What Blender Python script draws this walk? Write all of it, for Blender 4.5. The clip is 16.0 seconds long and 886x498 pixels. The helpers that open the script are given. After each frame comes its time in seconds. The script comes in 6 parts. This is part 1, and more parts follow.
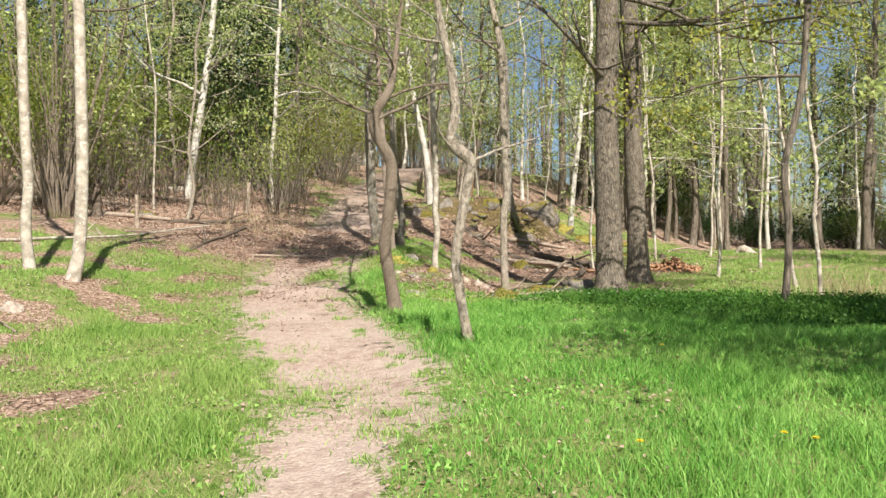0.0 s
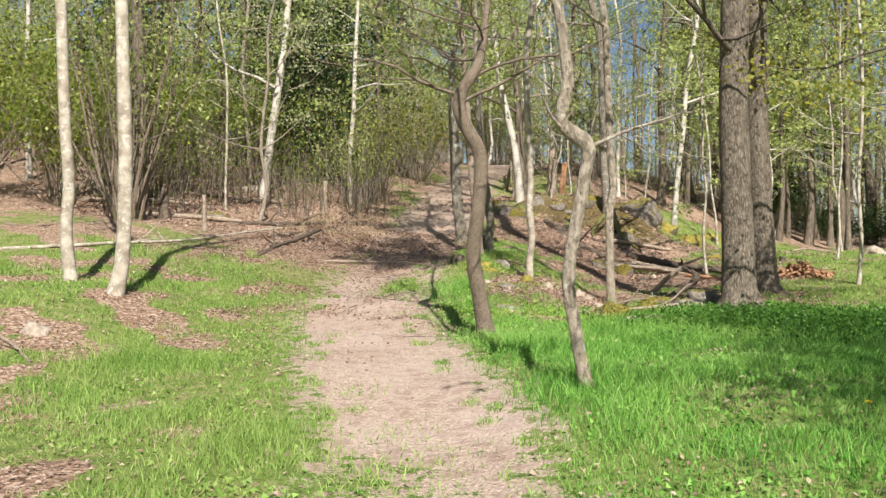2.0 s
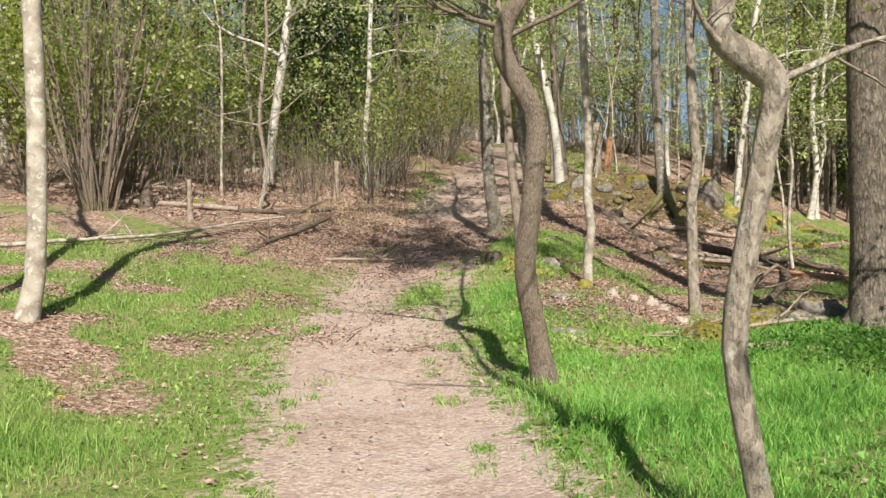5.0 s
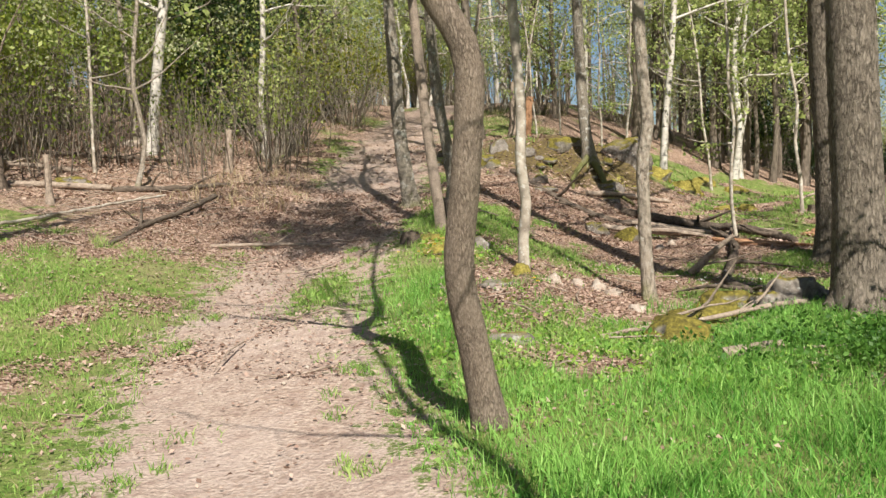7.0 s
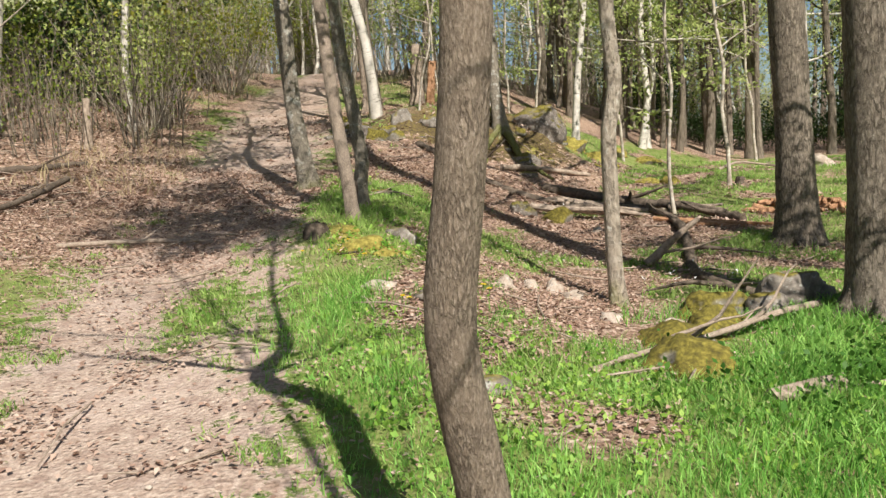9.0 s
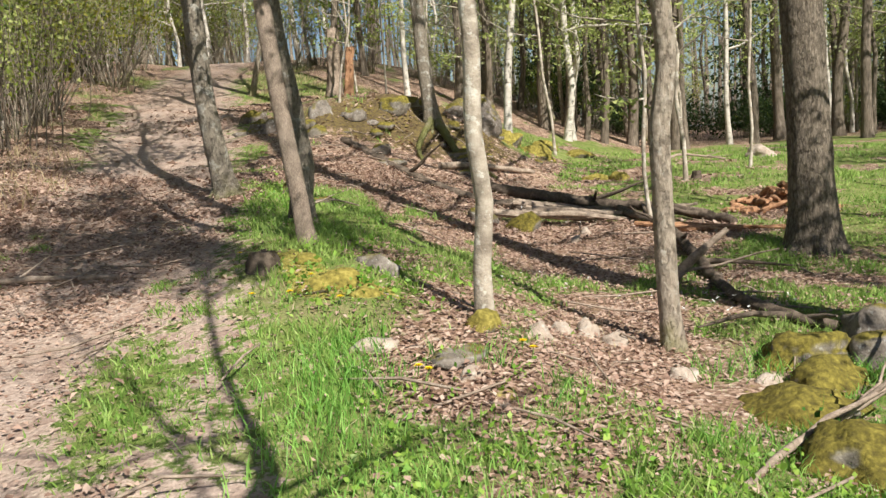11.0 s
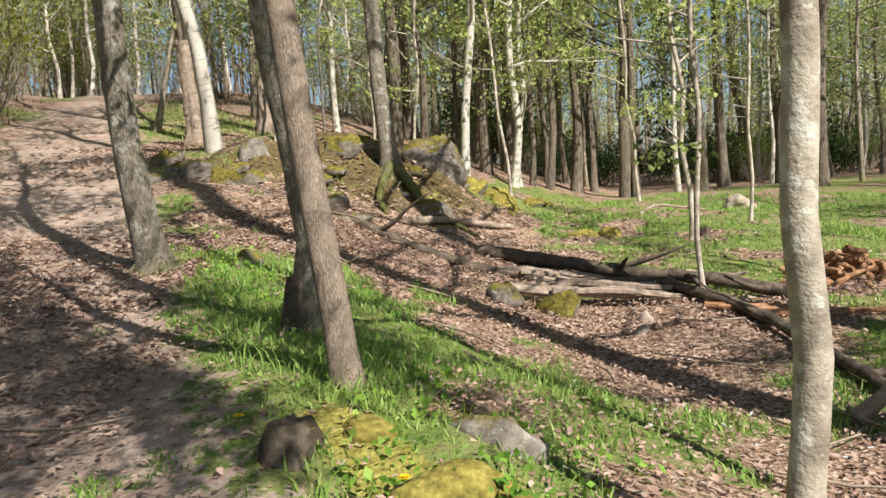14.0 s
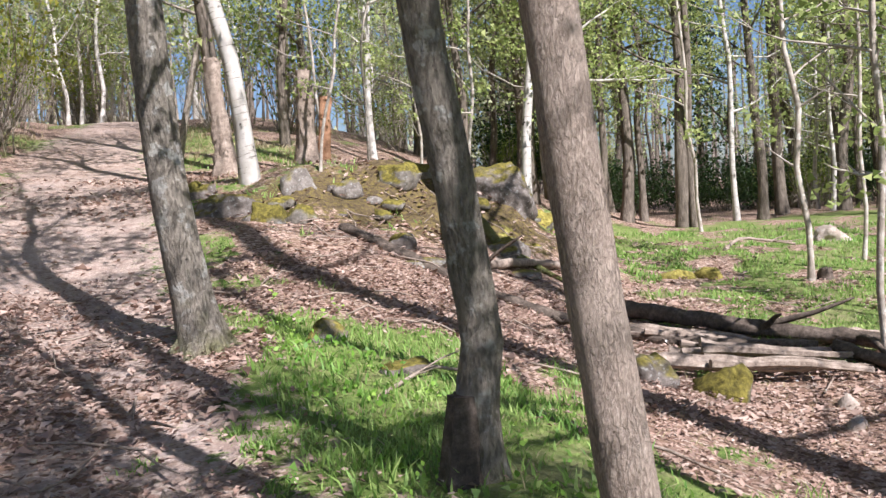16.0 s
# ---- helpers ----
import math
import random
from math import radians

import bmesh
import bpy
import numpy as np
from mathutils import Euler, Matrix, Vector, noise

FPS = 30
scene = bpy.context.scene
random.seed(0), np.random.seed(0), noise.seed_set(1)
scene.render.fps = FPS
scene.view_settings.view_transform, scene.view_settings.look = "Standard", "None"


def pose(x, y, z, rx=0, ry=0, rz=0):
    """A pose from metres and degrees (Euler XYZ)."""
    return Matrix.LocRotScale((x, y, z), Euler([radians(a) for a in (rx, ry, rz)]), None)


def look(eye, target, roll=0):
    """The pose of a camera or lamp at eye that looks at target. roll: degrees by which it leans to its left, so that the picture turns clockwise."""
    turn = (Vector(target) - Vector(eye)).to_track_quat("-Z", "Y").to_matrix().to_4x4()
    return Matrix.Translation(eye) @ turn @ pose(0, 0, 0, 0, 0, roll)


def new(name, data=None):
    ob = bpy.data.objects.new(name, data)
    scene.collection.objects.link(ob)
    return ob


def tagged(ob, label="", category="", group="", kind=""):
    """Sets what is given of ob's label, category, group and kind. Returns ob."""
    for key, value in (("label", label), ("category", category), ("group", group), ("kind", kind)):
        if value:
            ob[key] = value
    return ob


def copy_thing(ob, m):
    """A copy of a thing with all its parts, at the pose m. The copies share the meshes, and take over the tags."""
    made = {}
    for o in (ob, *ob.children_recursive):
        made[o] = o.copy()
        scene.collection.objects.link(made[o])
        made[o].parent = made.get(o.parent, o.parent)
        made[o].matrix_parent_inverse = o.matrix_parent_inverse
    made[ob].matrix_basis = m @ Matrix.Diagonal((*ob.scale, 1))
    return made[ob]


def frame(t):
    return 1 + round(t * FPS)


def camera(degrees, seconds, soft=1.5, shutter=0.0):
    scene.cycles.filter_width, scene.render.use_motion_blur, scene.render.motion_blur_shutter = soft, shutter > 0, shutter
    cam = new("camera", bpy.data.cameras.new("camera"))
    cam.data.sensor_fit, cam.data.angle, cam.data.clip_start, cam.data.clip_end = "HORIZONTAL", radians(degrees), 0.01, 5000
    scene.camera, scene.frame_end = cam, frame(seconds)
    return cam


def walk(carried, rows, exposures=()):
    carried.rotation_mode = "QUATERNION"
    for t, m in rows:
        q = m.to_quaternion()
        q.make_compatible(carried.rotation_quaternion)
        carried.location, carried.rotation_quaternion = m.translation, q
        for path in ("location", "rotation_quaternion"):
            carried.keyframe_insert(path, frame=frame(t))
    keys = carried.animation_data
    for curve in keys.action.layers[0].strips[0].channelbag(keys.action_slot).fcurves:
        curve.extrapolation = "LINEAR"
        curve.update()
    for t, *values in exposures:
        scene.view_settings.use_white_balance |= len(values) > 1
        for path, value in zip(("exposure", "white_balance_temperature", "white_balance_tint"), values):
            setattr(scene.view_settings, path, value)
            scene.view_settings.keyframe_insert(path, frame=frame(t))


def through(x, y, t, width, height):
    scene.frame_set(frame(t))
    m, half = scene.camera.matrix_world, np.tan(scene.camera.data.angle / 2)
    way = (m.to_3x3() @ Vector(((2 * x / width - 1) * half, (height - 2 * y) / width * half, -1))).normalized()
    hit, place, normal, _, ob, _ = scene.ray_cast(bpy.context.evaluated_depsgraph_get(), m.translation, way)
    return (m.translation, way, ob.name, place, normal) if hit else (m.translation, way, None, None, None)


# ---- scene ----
cam = camera(53.9, 16.0, soft=1.45)
METRES, EYE, TILT, LEAN, TURN = 16.0, 1.5, 0.0, 0.0, 0.0
ROWS = [
    (0.0, 0.0, 0.0, 0.0, -0.0, 0.0, 0.0),
    (0.5, -0.0002, 0.0253, 0.0027, 2.24, 0.97, 0.36),
    (1.0, 0.0023, 0.0628, 0.004, 5.32, 0.22, 0.01),
    (1.5, -0.0038, 0.0932, 0.0049, 5.23, -0.74, -0.0),
    (2.0, -0.0108, 0.1247, 0.0078, 5.54, -0.14, 0.19),
    (2.5, -0.0166, 0.1582, 0.0093, 8.37, -0.04, 0.46),
    (3.0, -0.0246, 0.1882, 0.0103, 7.88, -0.81, 1.55),
    (5.5, -0.0354, 0.3429, 0.0221, 7.17, -1.78, 0.65),
    (6.0, -0.0389, 0.3704, 0.024, 6.8, -2.82, 1.5),
    (6.5, -0.0436, 0.3994, 0.0275, 3.73, -3.6, 2.72),
    (7.0, -0.0439, 0.4289, 0.0267, 1.47, -3.76, 2.45),
    (7.5, -0.0472, 0.4599, 0.0285, 0.25, -4.5, 1.6),
    (8.0, -0.0529, 0.4898, 0.0311, -2.82, -5.17, 2.38),
    (10.5, -0.0836, 0.6421, 0.0365, -10.28, -6.91, 3.74),
    (11.0, -0.0927, 0.6729, 0.0405, -13.46, -7.0, 4.07),
    (11.5, -0.0968, 0.7026, 0.0405, -14.66, -5.45, 2.96),
    (12.0, -0.1019, 0.7347, 0.0435, -15.66, -4.66, 2.49),
    (12.5, -0.1088, 0.7637, 0.0466, -18.57, -5.05, 3.51),
    (13.0, -0.1101, 0.7954, 0.0457, -19.79, -5.06, 3.22),
    (13.5, -0.1135, 0.8253, 0.0491, -19.78, -4.99, 2.97),
    (14.0, -0.119, 0.858, 0.0535, -20.94, -4.9, 3.54),
    (14.5, -0.1197, 0.8904, 0.0541, -19.63, -4.35, 3.37),
    (15.0, -0.1205, 0.9216, 0.0587, -19.25, -4.1, 3.11),
    (15.5, -0.1265, 0.9523, 0.0637, -20.62, -3.82, 3.69),
    (16.0, -0.1288, 0.9844, 0.0642, -20.66, -3.25, 3.97),
]
walk(cam, [(t, pose(0, 0, EYE, TILT, LEAN, TURN) @ pose(METRES * x, METRES * y, METRES * z, 90 + pitch, roll, yaw)) for t, x, y, z, yaw, pitch, roll in ROWS],
     exposures=[(0.0, 0.98, 6500, 10), (1.5, 0.94, 6500, 10), (2.5, 0.8, 6500, 10), (10.5, 0.77, 6500, 10), (12.0, 0.84, 6500, 10), (14.4, 0.84, 6500, 10), (15.0, 0.98, 5850, 18), (16.0, 1.08, 5750, 19)])

# ---- world, sun, exposure ----
SUN_AZ = math.atan2(0.275, -0.96)
SUN_EL = radians(43)
world = bpy.data.worlds.new("sky")
scene.world = world
world.use_nodes = True
wn, wl = world.node_tree.nodes, world.node_tree.links
sky = wn.new("ShaderNodeTexSky")
sky.sky_type, sky.sun_disc = "NISHITA", False
sky.sun_elevation, sky.sun_rotation = SUN_EL, SUN_AZ
sky.ozone_density = 3.0
wn["Background"].inputs[1].default_value = 0.05
wl.new(sky.outputs[0], wn["Background"].inputs[0])
sun = new("sun", bpy.data.lights.new("sun", "SUN"))
sun.data.energy, sun.data.angle, sun.data.color = 5.0, radians(0.5), (1.0, 0.95, 0.86)
sun_dir = Vector((math.sin(SUN_AZ) * math.cos(SUN_EL), math.cos(SUN_AZ) * math.cos(SUN_EL), math.sin(SUN_EL)))
sun.matrix_world = look(sun_dir * 60, (0, 0, 0))


# ---- materials ----
class Nodes:
    """A short way to write a node material."""

    def __init__(self, name):
        self.m = bpy.data.materials.new(name)
        self.m.use_nodes = True
        self.t = self.m.node_tree
        self.bsdf = self.t.nodes["Principled BSDF"]
        self.out = self.t.nodes["Material Output"]

    def put(self, socket, value):
        if isinstance(value, bpy.types.NodeSocket):
            self.t.links.new(value, socket)
        elif isinstance(value, (tuple, list)) and len(value) == 3 and len(socket.default_value) == 4:
            socket.default_value = (*value, 1)
        else:
            socket.default_value = value

    def node(self, kind, **inputs):
        n = self.t.nodes.new(kind)
        for key, value in inputs.items():
            self.put(n.inputs[key], value)
        return n

    def coords(self, stretch=(1, 1, 1), shuffle=False):
        c = self.t.nodes.new("ShaderNodeTexCoord").outputs["Object"]
        mp = self.t.nodes.new("ShaderNodeMapping")
        self.put(mp.inputs["Vector"], c)
        mp.inputs["Scale"].default_value = stretch
        if shuffle:
            info = self.t.nodes.new("ShaderNodeObjectInfo").outputs["Random"]
            s = self.math("MULTIPLY", info, 37.0)
            comb = self.node("ShaderNodeCombineXYZ", X=s, Y=s, Z=s)
            self.put(mp.inputs["Location"], comb.outputs[0])
        return mp.outputs[0]

    def noise(self, vec, scale, detail=5, rough=0.6):
        n = self.node("ShaderNodeTexNoise", Vector=vec, Scale=scale, Detail=detail, Roughness=rough)
        return n.outputs["Fac"]

    def math(self, op, a, b=0.0, clamp=False):
        n = self.t.nodes.new("ShaderNodeMath")
        n.operation, n.use_clamp = op, clamp
        self.put(n.inputs[0], a)
        self.put(n.inputs[1], b)
        return n.outputs[0]

    def span(self, v, lo, hi):
        n = self.node("ShaderNodeMapRange", Value=v)
        n.inputs["From Min"].default_value, n.inputs["From Max"].default_value = lo, hi
        n.interpolation_type = "SMOOTHSTEP"
        return n.outputs[0]

    def ramp(self, fac, stops):
        n = self.t.nodes.new("ShaderNodeValToRGB")
        self.put(n.inputs[0], fac)
        el = n.color_ramp.elements
        while len(el) < len(stops):
            el.new(0.5)
        for e, (p, c) in zip(el, stops):
            e.position, e.color = p, (*c, 1)
        return n.outputs[0]

    def mix(self, fac, a, b, mode="MIX"):
        n = self.t.nodes.new("ShaderNodeMix")
        n.data_type, n.blend_type = "RGBA", mode
        self.put(n.inputs["Factor"], fac)
        self.put(n.inputs[6], a)
        self.put(n.inputs[7], b)
        return n.outputs[2]

    def bump(self, heightmap, strength, distance=0.02):
        n = self.node("ShaderNodeBump", Height=heightmap, Strength=strength, Distance=distance)
        self.put(self.bsdf.inputs["Normal"], n.outputs[0])

    def finish(self, colour, rough=0.85, spec=0.3):
        self.put(self.bsdf.inputs["Base Color"], colour)
        self.put(self.bsdf.inputs["Roughness"], rough)
        self.bsdf.inputs["Specular IOR Level"].default_value = spec
        return self.m

    def leafy(self, colour, through=0.4, rough=0.55):
        """Thin green matter that lets light through."""
        self.finish(colour, rough, 0.25)
        tr = self.node("ShaderNodeBsdfTranslucent", Color=colour)
        mx = self.t.nodes.new("ShaderNodeMixShader")
        mx.inputs[0].default_value = through
        self.put(mx.inputs[1], self.bsdf.outputs[0])
        self.put(mx.inputs[2], tr.outputs[0])
        self.put(self.out.inputs["Surface"], mx.outputs[0])
        return self.m

    def island(self):
        return self.t.nodes.new("ShaderNodeNewGeometry").outputs["Random Per Island"]

    def up(self):
        g = self.t.nodes.new("ShaderNodeNewGeometry").outputs["Normal"]
        s = self.t.nodes.new("ShaderNodeSeparateXYZ")
        self.put(s.inputs[0], g)
        return s.outputs["Z"]

    def attr(self, name):
        n = self.t.nodes.new("ShaderNodeAttribute")
        n.attribute_name = name
        return n.outputs["Fac"]


def bark_mat(name, dark, mid, light, lichen, lichen_amount, furrow, stretch=(9, 9, 1.6), moss_to=0.0):
    n = Nodes(name)
    v = n.coords(stretch, True)
    w = n.coords((1, 1, 1), True)
    grain = n.noise(v, 3.0, 8, 0.7)
    col = n.ramp(grain, ((0.3, dark), (0.5, mid), (0.72, light)))
    spots = n.span(n.noise(w, 9.0, 4, 0.65), 0.62 - lichen_amount, 0.72 - lichen_amount)
    col = n.mix(n.math("MULTIPLY", spots, 0.75), col, lichen)
    broad = n.noise(w, 1.7, 3)
    col = n.mix(n.math("MULTIPLY", n.span(broad, 0.45, 0.7), 0.5), col, mid)
    if moss_to:
        sep = n.t.nodes.new("ShaderNodeSeparateXYZ")
        n.put(sep.inputs[0], w)
        zz = n.t.nodes.new("ShaderNodeTexCoord").outputs["Object"]
        sz = n.t.nodes.new("ShaderNodeSeparateXYZ")
        n.put(sz.inputs[0], zz)
        foot = n.math("SUBTRACT", n.math("ADD", n.noise(w, 5.0), moss_to), sz.outputs["Z"])
        col = n.mix(n.math("MULTIPLY", n.span(foot, 0.25, 0.75), 0.8), col, (0.16, 0.17, 0.03))
    crack = n.span(n.noise(n.coords((stretch[0] * 2.2, stretch[1] * 2.2, stretch[2] * 1.6), True), 1.6, 6, 0.7), 0.36, 0.5)
    col = n.mix(n.math("MULTIPLY", n.math("SUBTRACT", 1.0, crack), 0.4 * furrow), col, tuple(c * 0.6 for c in dark))
    n.bump(n.math("ADD", grain, crack), furrow, 0.05)
    return n.finish(col, 0.9, 0.15)


GREY_BARK = bark_mat("grey_smooth_bark", (0.17, 0.135, 0.1), (0.34, 0.285, 0.225), (0.5, 0.44, 0.365), (0.56, 0.53, 0.46), 0.05, 0.7, (9, 9, 5), 0.1)
BROWN_BARK = bark_mat("brown_ridged_bark", (0.16, 0.12, 0.09), (0.31, 0.245, 0.185), (0.47, 0.385, 0.305), (0.5, 0.46, 0.4), 0.02, 0.8, (30, 30, 9.0), 0.06)
MOSSY_BARK = bark_mat("dark_lichen_bark", (0.14, 0.12, 0.095), (0.28, 0.24, 0.19), (0.42, 0.37, 0.3), (0.58, 0.56, 0.5), 0.08, 0.8, (18, 18, 8), 0.06)
OAK_BARK = bark_mat("furrowed_oak_bark", (0.08, 0.065, 0.05), (0.2, 0.165, 0.125), (0.36, 0.31, 0.25), (0.44, 0.41, 0.34), 0.0, 1.0, (20, 20, 5.0), 0.3)
POLE_BARK = bark_mat("forest_trunk_bark", (0.06, 0.05, 0.04), (0.16, 0.13, 0.1), (0.3, 0.25, 0.2), (0.42, 0.4, 0.35), -0.02, 0.6, (7, 7, 1.4))


def scaly_mat(name, plate, dark, mid, light, seam_depth):
    """Thin flaking plates of bark with dark, broken seams between them."""
    n = Nodes(name)
    w = n.coords((1, 1, 1), True)
    v = n.coords((plate, plate, plate * 0.32), True)
    warp = n.node("ShaderNodeTexNoise", Vector=v, Scale=0.9, Detail=5.0, Roughness=0.7)
    add = n.t.nodes.new("ShaderNodeVectorMath")
    add.operation = "MULTIPLY_ADD"
    n.put(add.inputs[0], warp.outputs["Color"])
    add.inputs[1].default_value = (1.8, 1.8, 1.8)
    n.put(add.inputs[2], v)
    vor = n.t.nodes.new("ShaderNodeTexVoronoi")
    vor.feature = "DISTANCE_TO_EDGE"
    n.put(vor.inputs["Vector"], add.outputs[0])
    vor.inputs["Scale"].default_value = 1.0
    seam = n.span(vor.outputs["Distance"], 0.0, 0.2)
    worn = n.span(n.noise(w, 8.0, 4, 0.65), 0.35, 0.6)
    seam = n.math("MAXIMUM", seam, n.math("MULTIPLY", worn, 0.6))
    fine = n.noise(n.coords((plate * 2.2, plate * 2.2, plate * 0.8), True), 1.0, 7, 0.72)
    col = n.ramp(fine, ((0.28, dark), (0.5, mid), (0.72, light)))
    col = n.mix(n.math("MULTIPLY", n.span(n.noise(w, 3.1, 4), 0.45, 0.65), 0.4), col, tuple(0.5 * (p + q) for p, q in zip(mid, light)))
    col = n.mix(n.math("MULTIPLY", n.math("SUBTRACT", 1.0, seam), seam_depth), col, tuple(c * 0.5 for c in dark))
    n.bump(n.math("ADD", seam, n.math("MULTIPLY", fine, 1.2)), 0.9, 0.4 / plate)
    return n.finish(col, 0.9, 0.15)


SCALY_BARK = scaly_mat("brown_scaly_bark", 62, (0.09, 0.065, 0.048), (0.2, 0.155, 0.115), (0.37, 0.305, 0.245), 0.45)
ALDER_BARK = scaly_mat("red_brown_alder_bark", 74, (0.15, 0.11, 0.085), (0.3, 0.235, 0.185), (0.47, 0.39, 0.32), 0.35)
RIDGED_OAK = scaly_mat("plated_oak_bark", 24, (0.075, 0.06, 0.046), (0.19, 0.155, 0.12), (0.36, 0.31, 0.25), 0.65)


def birch_mat():
    n = Nodes("white_birch_bark")
    w = n.coords((1, 1, 1), True)
    band = n.noise(n.coords((3, 3, 26), True), 1.0, 4, 0.7)
    patch = n.noise(n.coords((6, 6, 5), True), 1.0, 5, 0.7)
    col = n.ramp(n.noise(w, 6.0), ((0.3, (0.35, 0.315, 0.265)), (0.65, (0.55, 0.51, 0.455))))
    col = n.mix(n.math("MULTIPLY", n.span(band, 0.56, 0.66), 0.8), col, (0.12, 0.1, 0.085))
    col = n.mix(n.span(patch, 0.6, 0.68), col, (0.09, 0.075, 0.06))
    n.bump(patch, 0.4, 0.02)
    return n.finish(col, 0.7, 0.3)


BIRCH_BARK = birch_mat()


def pale_mat():
    n = Nodes("pale_mottled_bark")
    w = n.coords((1, 1, 1), True)
    band = n.noise(n.coords((7, 7, 9), True), 1.0, 5, 0.7)
    col = n.ramp(n.noise(w, 7.0, 6), ((0.3, (0.19, 0.155, 0.12)), (0.5, (0.36, 0.31, 0.25)), (0.7, (0.5, 0.45, 0.38))))
    col = n.mix(n.math("MULTIPLY", n.span(band, 0.56, 0.68), 0.55), col, (0.17, 0.14, 0.105))
    col = n.mix(n.math("MULTIPLY", n.span(n.noise(w, 13.0, 4), 0.56, 0.62), 0.6), col, (0.56, 0.54, 0.48))
    n.bump(n.math("ADD", band, n.noise(w, 60.0, 3)), 0.45, 0.015)
    return n.finish(col, 0.8, 0.25)


PALE_BARK = pale_mat()


def leaf_mat(name, a, b, c, through=0.45):
    n = Nodes(name)
    r = n.ramp(n.island(), ((0.0, a), (0.5, b), (1.0, c)))
    info = n.t.nodes.new("ShaderNodeObjectInfo").outputs["Random"]
    r = n.mix(n.math("MULTIPLY", info, 0.35), r, c)
    return n.leafy(r, through)


SPRING_LEAF = leaf_mat("young_spring_leaf", (0.17, 0.24, 0.06), (0.33, 0.4, 0.12), (0.5, 0.53, 0.21), 0.5)
# distance haze is put into this paler leaf colour
HAZED_LEAF = leaf_mat("hazed_far_leaf", (0.27, 0.31, 0.15), (0.42, 0.45, 0.24), (0.55, 0.56, 0.35), 0.5)
YELLOW_LEAF = leaf_mat("yellow_green_leaf", (0.16, 0.18, 0.03), (0.26, 0.27, 0.04), (0.36, 0.33, 0.06))
BUSH_LEAF = leaf_mat("bush_leaf", (0.07, 0.12, 0.02), (0.16, 0.23, 0.035), (0.3, 0.33, 0.06))
# spruce needles; also the dark colour of the shrubs that imitate shade
DARK_LEAF = leaf_mat("dark_evergreen_and_shade_leaf", (0.02, 0.04, 0.012), (0.035, 0.065, 0.018), (0.06, 0.1, 0.025), 0.2)


def blade_mat(name, a, b, c):
    n = Nodes(name)
    col = n.ramp(n.island(), ((0.0, a), (0.6, b), (1.0, c)))
    big = n.span(n.noise(n.coords(), 0.9, 3), 0.4, 0.65)
    col = n.mix(n.math("MULTIPLY", big, 0.45), col, c)
    return n.leafy(col, 0.4, 0.5)


LUSH = blade_mat("lush_grass", (0.06, 0.19, 0.025), (0.16, 0.38, 0.06), (0.37, 0.6, 0.15))
SHORT = blade_mat("short_meadow_grass", (0.1, 0.21, 0.035), (0.23, 0.39, 0.075), (0.4, 0.5, 0.16))
STRAW = blade_mat("dry_straw", (0.3, 0.24, 0.13), (0.42, 0.34, 0.19), (0.52, 0.44, 0.28))
HERB = blade_mat("herb_leaf", (0.035, 0.1, 0.015), (0.06, 0.16, 0.022), (0.11, 0.23, 0.035))
BRIGHT_HERB = blade_mat("bright_herb_leaf", (0.1, 0.22, 0.03), (0.2, 0.38, 0.05), (0.36, 0.5, 0.1))


def litter_mat():
    n = Nodes("fallen_leaf")
    col = n.ramp(n.island(), ((0.0, (0.18, 0.11, 0.08)), (0.35, (0.34, 0.225, 0.17)), (0.75, (0.43, 0.31, 0.245)), (1.0, (0.5, 0.385, 0.31))))
    return n.leafy(col, 0.15, 0.7)


LITTER = litter_mat()


